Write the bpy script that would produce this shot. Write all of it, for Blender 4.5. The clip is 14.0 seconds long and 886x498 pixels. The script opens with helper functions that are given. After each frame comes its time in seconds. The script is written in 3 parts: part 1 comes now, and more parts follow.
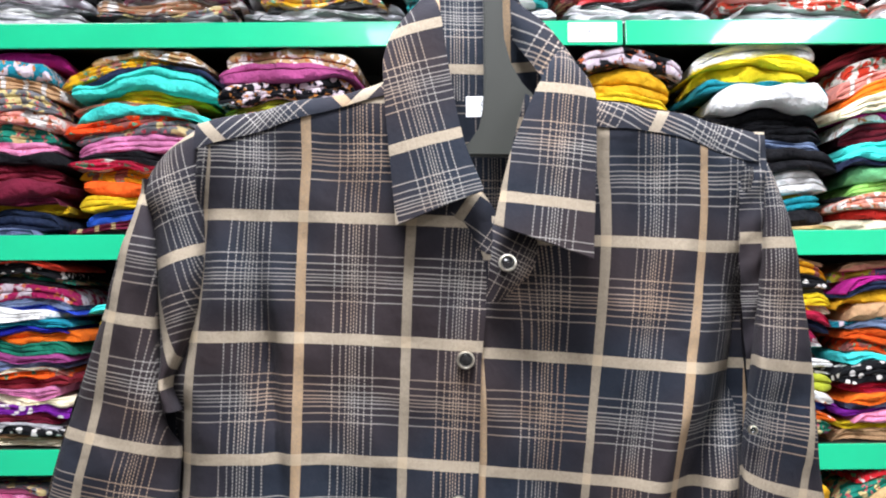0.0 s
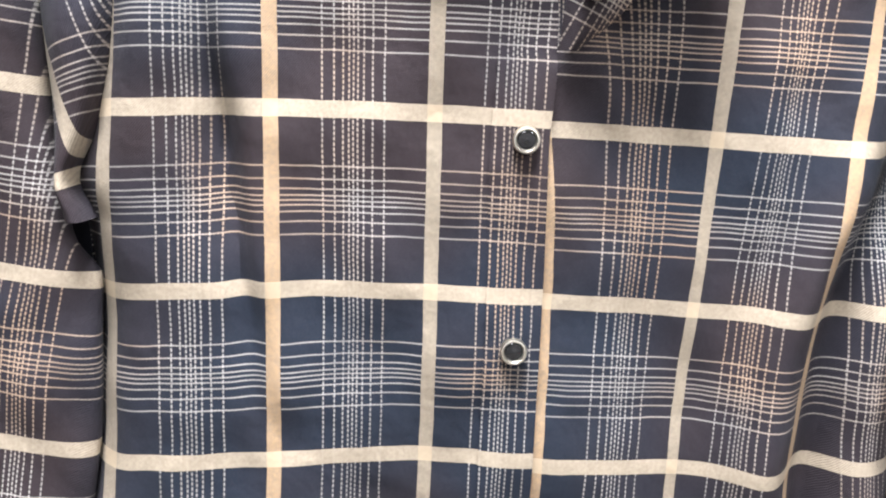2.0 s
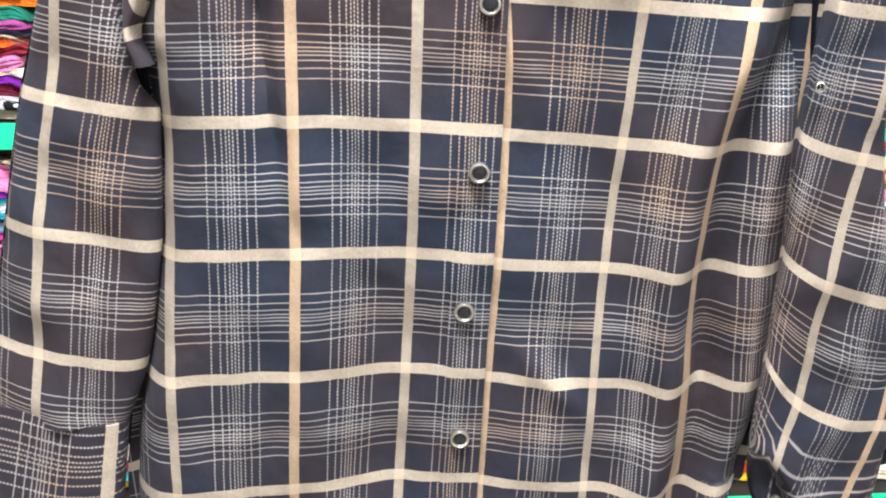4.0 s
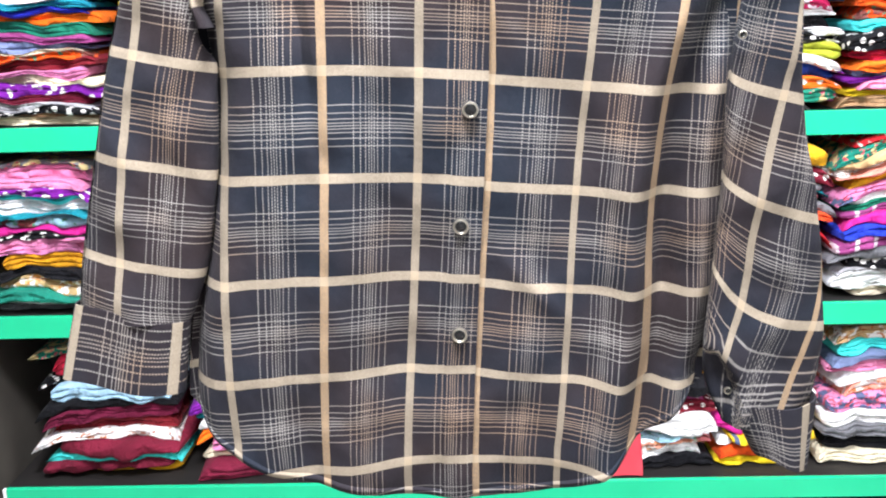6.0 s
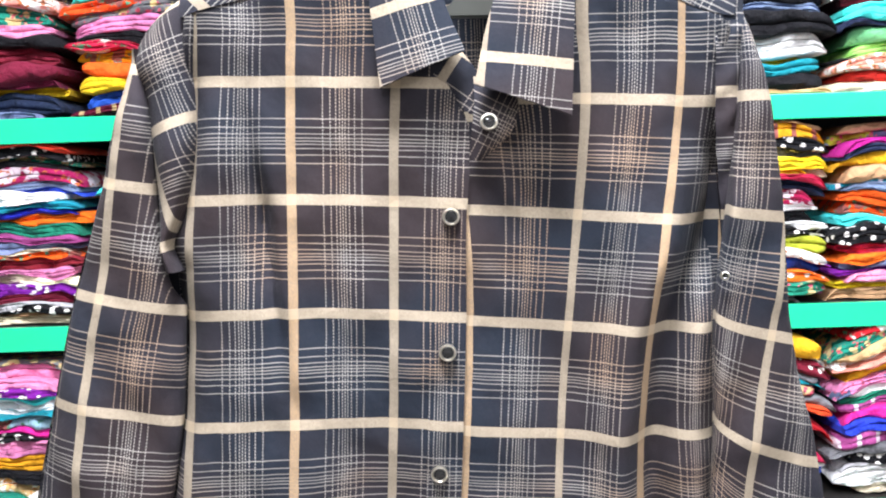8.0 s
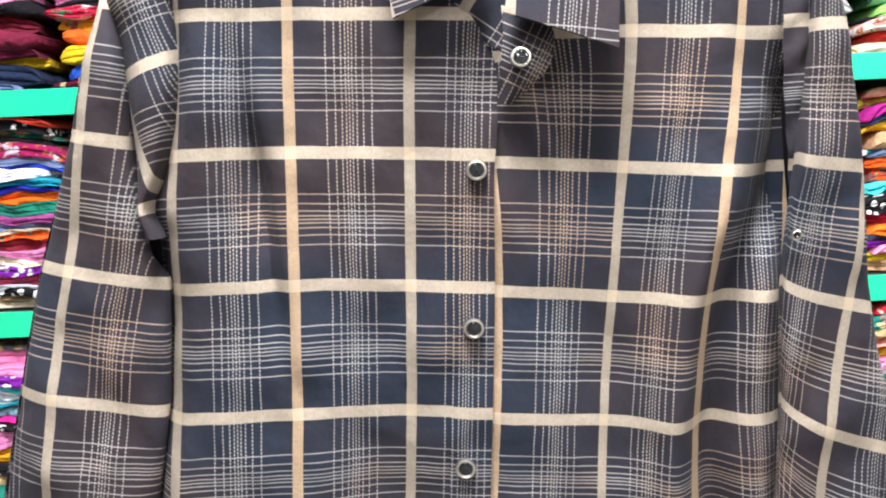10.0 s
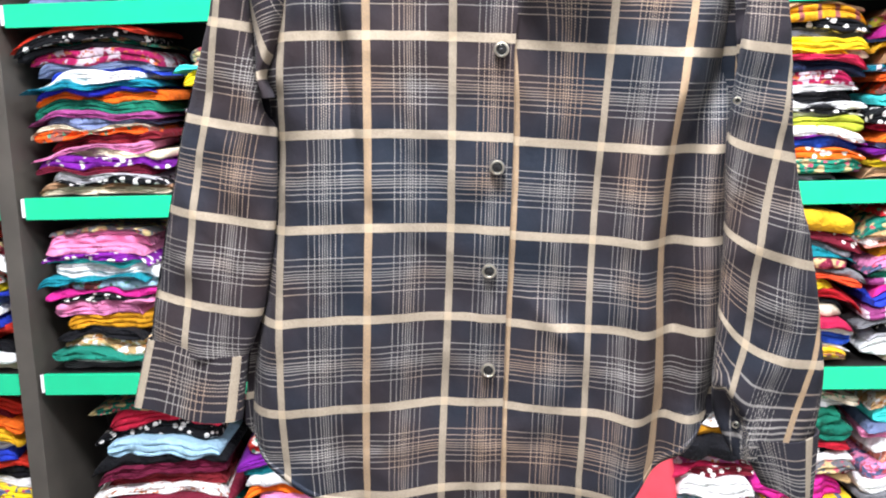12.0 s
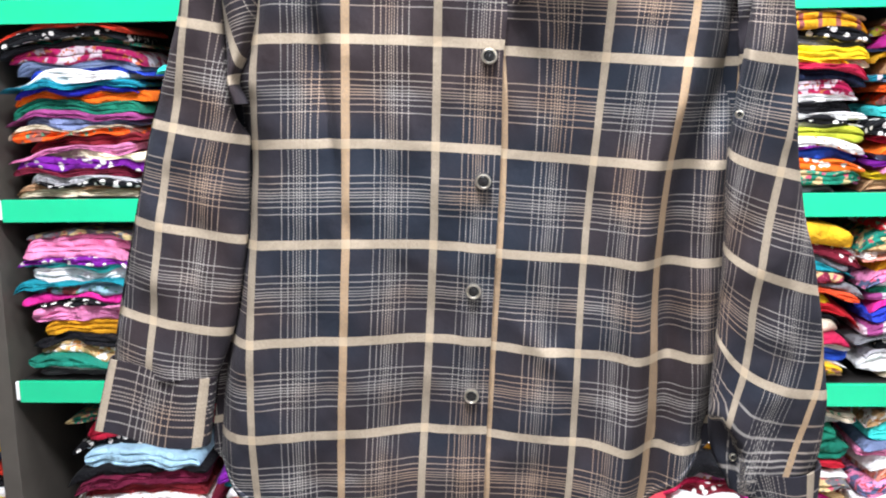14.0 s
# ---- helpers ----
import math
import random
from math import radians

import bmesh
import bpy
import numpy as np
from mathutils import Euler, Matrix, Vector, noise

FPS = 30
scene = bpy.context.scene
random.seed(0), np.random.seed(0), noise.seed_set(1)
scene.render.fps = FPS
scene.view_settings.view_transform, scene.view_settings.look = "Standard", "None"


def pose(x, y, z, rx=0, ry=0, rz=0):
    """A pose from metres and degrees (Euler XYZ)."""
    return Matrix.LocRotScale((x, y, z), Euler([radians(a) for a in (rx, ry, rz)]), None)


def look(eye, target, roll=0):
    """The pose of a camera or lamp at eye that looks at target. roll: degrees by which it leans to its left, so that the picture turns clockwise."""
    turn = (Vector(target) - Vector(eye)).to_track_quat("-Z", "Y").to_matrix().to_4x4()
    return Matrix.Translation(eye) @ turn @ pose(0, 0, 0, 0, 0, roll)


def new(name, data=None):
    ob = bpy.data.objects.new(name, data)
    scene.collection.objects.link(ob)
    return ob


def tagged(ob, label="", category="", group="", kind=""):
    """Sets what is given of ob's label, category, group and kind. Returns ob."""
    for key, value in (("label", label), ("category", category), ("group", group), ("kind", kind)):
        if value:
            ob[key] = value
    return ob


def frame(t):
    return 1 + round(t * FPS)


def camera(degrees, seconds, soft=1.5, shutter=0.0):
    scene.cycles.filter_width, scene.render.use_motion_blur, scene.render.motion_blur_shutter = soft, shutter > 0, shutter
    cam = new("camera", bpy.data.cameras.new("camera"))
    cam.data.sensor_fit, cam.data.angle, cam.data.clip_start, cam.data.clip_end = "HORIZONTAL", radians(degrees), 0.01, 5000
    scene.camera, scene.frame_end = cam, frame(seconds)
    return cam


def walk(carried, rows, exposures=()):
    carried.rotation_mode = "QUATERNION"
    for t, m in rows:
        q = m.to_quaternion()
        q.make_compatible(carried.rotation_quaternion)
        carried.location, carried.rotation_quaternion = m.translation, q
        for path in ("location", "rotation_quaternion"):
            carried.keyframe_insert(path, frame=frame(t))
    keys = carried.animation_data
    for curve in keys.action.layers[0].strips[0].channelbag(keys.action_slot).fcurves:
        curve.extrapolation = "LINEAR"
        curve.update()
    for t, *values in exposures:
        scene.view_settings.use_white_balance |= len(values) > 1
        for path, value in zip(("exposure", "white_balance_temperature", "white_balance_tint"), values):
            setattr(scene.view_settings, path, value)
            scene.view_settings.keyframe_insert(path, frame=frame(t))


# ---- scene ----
cam = camera(51.2, 14.0, soft=2.05)
PATH = [
    (0, (0.018, -0.066, 1.442), (0.026, 1.932, 1.53), -0.4),
    (0.5, (0.013, -0.01, 1.425), (0.029, 1.989, 1.473), -0.3),
    (1, (0.006, 0.063, 1.416), (0.047, 2.062, 1.411), -0.1),
    (1.5, (-0.013, 0.156, 1.431), (0.062, 2.142, 1.208), -0.4),
    (2, (-0.029, 0.184, 1.414), (0.068, 2.152, 1.07), -0.6),
    (2.5, (-0.011, 0.129, 1.42), (0.026, 2.073, 0.95), -0.9),
    (3, (-0.013, 0.089, 1.426), (0.011, 2.025, 0.922), -1.3),
    (3.5, (-0.017, 0.067, 1.411), (0.047, 1.992, 0.872), -1.0),
    (4, (-0.011, 0.035, 1.413), (0.042, 1.945, 0.822), -0.3),
    (6.3, (0.034, -0.146, 1.365), (-0.011, 1.794, 0.878), -1.6),
    (6.5, (0.041, -0.137, 1.373), (-0.003, 1.813, 0.93), -1.7),
    (7, (0.03, -0.132, 1.402), (-0.002, 1.842, 1.081), -1.9),
    (7.5, (0.042, -0.11, 1.415), (0.016, 1.879, 1.207), -1.7),
    (7.7, (0.041, -0.106, 1.425), (0.019, 1.887, 1.254), -1.7),
    (9.8, (0.009, 0.006, 1.412), (0.006, 1.999, 1.245), -2.6),
    (10, (0.015, 0.008, 1.4), (0.006, 1.997, 1.194), -2.5),
    (10.5, (0.052, -0.027, 1.379), (-0.055, 1.952, 1.112), -2.2),
    (11, (0.043, -0.102, 1.366), (-0.041, 1.873, 1.059), -1.9),
    (11.5, (0.052, -0.177, 1.364), (-0.063, 1.79, 1.02), -1.6),
    (12, (0.038, -0.246, 1.358), (-0.096, 1.717, 1.003), -1.7),
    (12.5, (0.056, -0.266, 1.347), (-0.087, 1.7, 1.004), -1.5),
    (13, (0.061, -0.275, 1.342), (-0.077, 1.689, 0.99), -1.0),
    (13.5, (0.052, -0.256, 1.348), (-0.078, 1.705, 0.978), -0.7),
    (14, (0.045, -0.188, 1.363), (-0.074, 1.777, 1.012), -0.9),
]
walk(cam, [(t, look(eye, target, roll)) for t, eye, target, roll in PATH],
     exposures=[(0.0, 0.04), (0.9, 0.28), (1.6, 0.78), (2.2, 0.88), (4.0, 0.84), (7.5, 0.76), (10.0, 0.68), (10.6, 0.70), (11.1, 0.80), (12.4, 0.70), (13.2, 0.62), (14.0, 0.58)])

# ---- world and lamps ----
world = bpy.data.worlds.new("shop_world")
scene.world = world
world.use_nodes = True
world.node_tree.nodes["Background"].inputs[0].default_value = (0.9, 0.95, 1.0, 1)
world.node_tree.nodes["Background"].inputs[1].default_value = 0.15
LAMPS = [(-0.05, 0.06, 108), (-1.3, 0.75, 7), (1.95, -1.45, 62), (1.25, 1.1, 26), (-0.1, -1.7, 20)]
for lx, ly, power in LAMPS:
    data = bpy.data.lights.new("panel_lamp", "AREA")
    data.shape, data.size, data.energy, data.color = "SQUARE", 0.58, power, (0.97, 1.0, 1.12)
    lamp = new("panel_lamp", data)
    lamp.matrix_world = pose(lx, ly, 2.93)

# ---- materials ----
def mat(name, rough=0.7, metal=0.0, color=(0.5, 0.5, 0.5)):
    m = bpy.data.materials.new(name)
    m.use_nodes = True
    b = m.node_tree.nodes["Principled BSDF"]
    b.inputs["Roughness"].default_value = rough
    b.inputs["Metallic"].default_value = metal
    b.inputs["Base Color"].default_value = (*color, 1)
    return m, m.node_tree, b


def math_node(nt, op, a, b=None, c=None):
    n = nt.nodes.new("ShaderNodeMath")
    n.operation = op
    for i, v in enumerate((a, b, c)):
        if v is None:
            continue
        if isinstance(v, (int, float)):
            n.inputs[i].default_value = v
        else:
            nt.links.new(v, n.inputs[i])
    return n.outputs[0]


def mix(nt, fac, a, b, blend="MIX"):
    n = nt.nodes.new("ShaderNodeMix")
    n.data_type, n.blend_type = "RGBA", blend
    for i, v in ((0, fac), (6, a), (7, b)):
        if isinstance(v, (int, float)):
            n.inputs[i].default_value = v
        elif isinstance(v, tuple):
            n.inputs[i].default_value = (*v, 1)
        else:
            nt.links.new(v, n.inputs[i])
    return n.outputs[2]


def noise_node(nt, scale, detail=2.0, coord="Object", rough=0.5):
    n = nt.nodes.new("ShaderNodeTexNoise")
    n.inputs["Scale"].default_value, n.inputs["Detail"].default_value, n.inputs["Roughness"].default_value = scale, detail, rough
    t = nt.nodes.new("ShaderNodeTexCoord")
    nt.links.new(t.outputs[coord], n.inputs["Vector"])
    return n.outputs["Fac"]


def bump(nt, b, height, strength, dist):
    n = nt.nodes.new("ShaderNodeBump")
    n.inputs["Strength"].default_value, n.inputs["Distance"].default_value = strength, dist
    nt.links.new(height, n.inputs["Height"])
    nt.links.new(n.outputs[0], b.inputs["Normal"])


def ramp(nt, v, lo, hi):
    n = nt.nodes.new("ShaderNodeMapRange")
    n.inputs["From Min"].default_value, n.inputs["From Max"].default_value = lo, hi
    nt.links.new(v, n.inputs["Value"])
    return n.outputs[0]


def plaid_material():
    """Dark twill with wide tan bars and groups of nine thin threads, both ways; UV is counted in repeats of the check."""
    m, nt, b = mat("plaid_cotton", 0.78)
    uv = nt.nodes.new("ShaderNodeUVMap")
    uv.uv_map = "check"
    sep = nt.nodes.new("ShaderNodeSeparateXYZ")
    nt.links.new(uv.outputs[0], sep.inputs[0])

    def shifted(c, scale, amount, detail):
        return math_node(nt, "ADD", c, math_node(nt, "MULTIPLY", math_node(nt, "SUBTRACT", noise_node(nt, scale, detail), 0.5), amount))
    U = shifted(shifted(sep.outputs[0], 45, 0.010, 1), 700, 0.004, 1)
    V = shifted(shifted(sep.outputs[1], 52, 0.010, 1), 760, 0.003, 1)

    def stroke(mid, d, half):
        """One thread, bright along its middle and soft at both sides."""
        n = nt.nodes.new("ShaderNodeMapRange")
        n.interpolation_type = "SMOOTHSTEP"
        nt.links.new(math_node(nt, "ABSOLUTE", math_node(nt, "SUBTRACT", mid, d)), n.inputs["Value"])
        n.inputs["From Min"].default_value, n.inputs["From Max"].default_value = half * 0.35, half * 1.15
        n.inputs["To Min"].default_value, n.inputs["To Max"].default_value = 1.0, 0.0
        return n.outputs[0]

    def axis(c, other, band_half, half, beat, duty, gap):
        mid = math_node(nt, "ABSOLUTE", math_node(nt, "SUBTRACT", math_node(nt, "FRACT", c), 0.5))
        band = math_node(nt, "GREATER_THAN", mid, 0.5 - band_half)
        total = None
        for k, d in enumerate((0.0, 0.027, 0.063, 0.118, 0.19)):
            step = math_node(nt, "FRACT", math_node(nt, "ADD", math_node(nt, "MULTIPLY", other, beat), 0.5 * (k % 2) + 0.13 * k))
            dash = math_node(nt, "ADD", math_node(nt, "MULTIPLY", math_node(nt, "LESS_THAN", step, duty), 1.0 - gap), gap)
            v = math_node(nt, "MULTIPLY", stroke(mid, d, half), dash)
            total = v if total is None else math_node(nt, "MAXIMUM", total, v)
        return band, total

    bu, lu = axis(U, V, 0.046, 0.0066, 34.0, 0.58, 0.25)
    bv, lv = axis(V, U, 0.047, 0.0062, 48.0, 0.80, 0.72)
    tone = ramp(nt, noise_node(nt, 6, 2), 0.38, 0.62)
    ground = mix(nt, tone, (0.0112, 0.0152, 0.0232), (0.0232, 0.0164, 0.0172))
    fleck = ramp(nt, noise_node(nt, 900, 2), 0.3, 0.75)
    ground = mix(nt, math_node(nt, "MULTIPLY", fleck, 0.16), ground, (0.044, 0.041, 0.046))
    worn = math_node(nt, "ADD", math_node(nt, "MULTIPLY", ramp(nt, noise_node(nt, 28, 2), 0.3, 0.7), 0.32), 0.46)
    thread = mix(nt, ramp(nt, noise_node(nt, 11, 2), 0.48, 0.66), (0.36, 0.335, 0.30), (0.40, 0.285, 0.195))
    col = mix(nt, math_node(nt, "MULTIPLY", lu, worn), ground, thread)
    col = mix(nt, math_node(nt, "MULTIPLY", lv, math_node(nt, "MULTIPLY", worn, 0.88)), col, thread)
    odd = math_node(nt, "FLOORED_MODULO", math_node(nt, "ROUND", U), 2.0)
    warp = mix(nt, odd, (0.268, 0.222, 0.158), (0.335, 0.225, 0.125))
    # the bars are woven: fine slanting twill lines show in them
    slant = math_node(nt, "FRACT", math_node(nt, "MULTIPLY", math_node(nt, "ADD", U, V), 62.0))
    grain = math_node(nt, "ADD", math_node(nt, "MULTIPLY", math_node(nt, "LESS_THAN", slant, 0.42), 0.30), math_node(nt, "MULTIPLY", ramp(nt, noise_node(nt, 520, 3), 0.3, 0.7), 0.45))
    warp = mix(nt, grain, warp, (0.15, 0.125, 0.10))
    weft = mix(nt, math_node(nt, "MULTIPLY", grain, 0.8), (0.36, 0.298, 0.215), (0.16, 0.13, 0.095))
    col = mix(nt, bu, col, warp)
    over = math_node(nt, "MULTIPLY", bv, math_node(nt, "SUBTRACT", 1.0, math_node(nt, "MULTIPLY", bu, 0.35)))
    both = math_node(nt, "MULTIPLY", bv, bu)
    col = mix(nt, math_node(nt, "MULTIPLY", over, 0.93), col, weft)
    col = mix(nt, math_node(nt, "MULTIPLY", both, 0.55), col, (0.44, 0.34, 0.22))
    nt.links.new(col, b.inputs["Base Color"])
    twill = math_node(nt, "SINE", math_node(nt, "MULTIPLY", math_node(nt, "ADD", U, V), 390.0))
    fine = math_node(nt, "ADD", math_node(nt, "MULTIPLY", twill, 0.1), noise_node(nt, 160, 3))
    bump(nt, b, math_node(nt, "ADD", fine, math_node(nt, "MULTIPLY", noise_node(nt, 24, 3), 4.0)), 0.5, 0.0014)
    b.inputs["Sheen Weight"].default_value = 0.02
    b.inputs["Specular IOR Level"].default_value = 0.12
    return m


PLAID = plaid_material()


def simple(name, color, rough, metal=0.0, scale=30.0, vary=0.15, bump_s=0.15, coat=0.0):
    m, nt, b = mat(name, rough, metal, color)
    n = noise_node(nt, scale, 4)
    dark = tuple(c * (1 - vary) for c in color)
    lite = tuple(min(1, c * (1 + vary)) for c in color)
    nt.links.new(mix(nt, ramp(nt, n, 0.3, 0.7), dark, lite), b.inputs["Base Color"])
    if bump_s:
        bump(nt, b, noise_node(nt, scale * 6, 3), bump_s, 0.002)
    b.inputs["Coat Weight"].default_value = coat
    return m


GREEN = simple("green_laminate", (0.012, 0.52, 0.25), 0.22, scale=5, vary=0.06, bump_s=0.03, coat=0.4)
BOARD = simple("dark_board", (0.012, 0.010, 0.009), 0.6, scale=9, vary=0.3)
POST = simple("grey_brown_laminate", (0.075, 0.066, 0.055), 0.5, scale=8, vary=0.18)
WALL = simple("painted_wall", (0.26, 0.25, 0.24), 0.85, scale=4, vary=0.05)
TILE = simple("floor_tile", (0.17, 0.155, 0.14), 0.3, scale=6, vary=0.12)
CEIL = simple("ceiling_paint", (0.82, 0.82, 0.80), 0.9, scale=4, vary=0.03)
HANGER = simple("dark_grey_plastic", (0.025, 0.0265, 0.020), 0.5, scale=14, vary=0.12, bump_s=0.05)
CHROME = simple("bright_metal", (0.90, 0.84, 0.70), 0.30, 1.0, scale=40, vary=0.1, bump_s=0.02)
JET = simple("black_glossy_plastic", (0.008, 0.008, 0.008), 0.08, scale=40, vary=0.1, bump_s=0, coat=0.5)
PAPER = simple("white_label_paper", (0.82, 0.82, 0.80), 0.6, scale=30, vary=0.04, bump_s=0.05)
TAGCLOTH = simple("white_satin_label", (0.75, 0.75, 0.74), 0.5, scale=60, vary=0.06)
INK = simple("grey_ink", (0.36, 0.37, 0.38), 0.7)
CORAL = simple("coral_red_cotton", (0.56, 0.045, 0.065), 0.8, scale=12, vary=0.12, bump_s=0.1)
STEEL = simple("steel", (0.6, 0.6, 0.6), 0.25, 1.0)
PANEL, _nt, _b = mat("lit_diffuser", 0.5, 0.0, (0.9, 0.9, 0.9))
_b.inputs["Emission Color"].default_value = (1.0, 0.97, 0.93, 1)
_b.inputs["Emission Strength"].default_value = 6.0

COLORS = dict(
    k=("black", (0.007, 0.007, 0.009)), n=("navy", (0.014, 0.022, 0.055)), m=("maroon", (0.17, 0.012, 0.03)),
    r=("red", (0.56, 0.016, 0.018)), o=("orange", (0.86, 0.12, 0.012)), y=("yellow", (0.90, 0.66, 0.02)),
    u=("mustard", (0.74, 0.38, 0.015)), g=("dark green", (0.012, 0.20, 0.13)), t=("teal", (0.01, 0.24, 0.30)),
    q=("turquoise", (0.07, 0.76, 0.69)), l=("light blue", (0.40, 0.62, 0.78)), b=("royal blue", (0.02, 0.06, 0.46)),
    s=("slate blue", (0.17, 0.22, 0.36)), p=("pink", (0.80, 0.26, 0.46)), f=("magenta", (0.56, 0.02, 0.26)),
    v=("purple", (0.22, 0.015, 0.32)), w=("white", (0.90, 0.89, 0.87)), c=("cream", (0.82, 0.72, 0.52)),
    e=("tan", (0.55, 0.34, 0.17)), d=("grey", (0.16, 0.16, 0.17)), j=("olive", (0.36, 0.38, 0.03)),
    a=("mint green", (0.25, 0.78, 0.38)), i=("lime green", (0.42, 0.75, 0.18)), h=("salmon", (0.80, 0.32, 0.24)),
    z=("plum", (0.33, 0.06, 0.20)), x=("coral red", (0.50, 0.050, 0.080)))
COLORS["2"] = ("crimson", (0.38, 0.012, 0.075))
COLORS["1"] = ("silver", (0.56, 0.55, 0.57))
MATS = {}


def cloth(code, style, glossy=False):
    """Cotton of one colour: plain, or with dots, a flower print, stripes or a brushed mottle."""
    key = (code, style, glossy)
    if key in MATS:
        return MATS[key]
    name, color = COLORS[code]
    m, nt, b = mat(name.replace(" ", "_") + "_cotton", 0.35 if glossy else 0.8)
    b.inputs["Specular IOR Level"].default_value = 0.5 if glossy else 0.15
    coords = nt.nodes.new("ShaderNodeTexCoord").outputs["Object"]
    info = nt.nodes.new("ShaderNodeObjectInfo")
    shift = nt.nodes.new("ShaderNodeVectorMath")
    shift.operation = "ADD"
    nt.links.new(coords, shift.inputs[0])
    nt.links.new(info.outputs["Random"], shift.inputs[1])
    vec = shift.outputs[0]

    def tex(kind, scale, out):
        n = nt.nodes.new(kind)
        if scale == "motif":
            nt.links.new(math_node(nt, "ADD", math_node(nt, "MULTIPLY", info.outputs["Random"], 34.0), 17.0), n.inputs["Scale"])
        else:
            n.inputs["Scale"].default_value = scale
        nt.links.new(vec, n.inputs["Vector"])
        return n.outputs[out]
    base = mix(nt, ramp(nt, tex("ShaderNodeTexNoise", 18, 0), 0.3, 0.7), tuple(c * 0.72 for c in color), tuple(min(1, c * 1.12) for c in color))
    dark = sum(color) < 0.7
    pick = (ord(code) * 7) % 3
    other = ((0.72, 0.68, 0.62), (0.55, 0.42, 0.20), (0.60, 0.50, 0.55))[pick] if dark else ((0.30, 0.10, 0.08), (0.10, 0.12, 0.22), (0.75, 0.70, 0.66))[pick]
    third = ((0.45, 0.14, 0.04), (0.10, 0.32, 0.20), (0.50, 0.08, 0.12))[(pick + 1) % 3]
    if style == "dots":
        base = mix(nt, math_node(nt, "LESS_THAN", tex("ShaderNodeTexVoronoi", 48, "Distance"), 0.34), base, (0.80, 0.77, 0.72))
    elif style == "print":
        n = tex("ShaderNodeTexNoise", "motif", 0)
        base = mix(nt, ramp(nt, n, 0.52, 0.55), base, other)
        n = tex("ShaderNodeTexNoise", 80, 0)
        base = mix(nt, ramp(nt, n, 0.60, 0.63), base, third)
    elif style == "stripe":
        sep = nt.nodes.new("ShaderNodeSeparateXYZ")
        nt.links.new(vec, sep.inputs[0])
        k = math_node(nt, "LESS_THAN", math_node(nt, "FRACT", math_node(nt, "MULTIPLY", sep.outputs[0], 24.0)), 0.24)
        base = mix(nt, k, base, other)
    hue = nt.nodes.new("ShaderNodeHueSaturation")
    nt.links.new(base, hue.inputs["Color"])
    nt.links.new(math_node(nt, "ADD", math_node(nt, "MULTIPLY", info.outputs["Random"], 0.36), 0.82), hue.inputs["Value"])
    nt.links.new(math_node(nt, "ADD", math_node(nt, "MULTIPLY", info.outputs["Random"], 0.03), 0.485), hue.inputs["Hue"])
    nt.links.new(hue.outputs[0], b.inputs["Base Color"])
    bump(nt, b, math_node(nt, "ADD", math_node(nt, "MULTIPLY", math_node(nt, "ABSOLUTE", math_node(nt, "SUBTRACT", tex("ShaderNodeTexNoise", 30, 0), 0.5)), 2.2), math_node(nt, "ADD",
         tex("ShaderNodeTexNoise", 70, 0), math_node(nt, "MULTIPLY", tex("ShaderNodeTexNoise", 300, 0), 0.25))), 0.8, 0.008)
    b.inputs["Sheen Weight"].default_value = 0.02
    if glossy:
        bump(nt, b, math_node(nt, "ABSOLUTE", math_node(nt, "SUBTRACT", tex("ShaderNodeTexNoise", 24, 0), 0.5)), 0.7, 0.02)
        b.inputs["Coat Weight"].default_value = 0.9
        b.inputs["Coat Roughness"].default_value = 0.12
    MATS[key] = m
    return m


# ---- mesh helpers ----
def link(name, bm, material, parent=None, label="", smooth=True):
    me = bpy.data.meshes.new(name)
    bm.to_mesh(me)
    bm.free()
    me.materials.append(material)
    if smooth:
        me.polygons.foreach_set("use_smooth", [True] * len(me.polygons))
        me.set_sharp_from_angle(angle=0.9)
    ob = new(name, me)
    ob.parent = parent
    if label:
        tagged(ob, label)
    return ob


def part(name, bm, material, parent, label="", smooth=True):
    return link(name, bm, material, parent, label, smooth)


def box(bm, lo, hi, bevel=0.0):
    lo, hi = Vector(lo), Vector(hi)
    r = bmesh.ops.create_cube(bm, size=1.0, matrix=Matrix.LocRotScale((lo + hi) / 2, None, hi - lo))
    if bevel:
        es = list({e for v in r["verts"] for e in v.link_edges})
        bmesh.ops.bevel(bm, geom=es, offset=bevel, segments=2, affect="EDGES", profile=0.7)
    return bm


def block(name, lo, hi, material, parent=None, bevel=0.0, label=""):
    return link(name, box(bmesh.new(), lo, hi, bevel), material, parent, label, smooth=False)


def curve(pairs, x):
    """A smooth line through a few (x, y) pairs, in order of rising x."""
    if x <= pairs[0][0]:
        return pairs[0][1]
    for k in range(len(pairs) - 1):
        (x0, y0), (x1, y1) = pairs[k], pairs[k + 1]
        if x <= x1:
            a = pairs[k - 1] if k else None
            d = pairs[k + 2] if k + 2 < len(pairs) else None
            h = x1 - x0
            s = (y1 - y0) / h
            m0 = s if a is None else (y1 - a[1]) / (x1 - a[0])
            m1 = s if d is None else (d[1] - y0) / (d[0] - x0)
            q = (x - x0) / h
            return ((2 * q**3 - 3 * q**2 + 1) * y0 + (q**3 - 2 * q**2 + q) * h * m0
                    + (3 * q**2 - 2 * q**3) * y1 + (q**3 - q**2) * h * m1)
    return pairs[-1][1]


def clamp(v, lo=0.0, hi=1.0):
    return max(lo, min(hi, v))


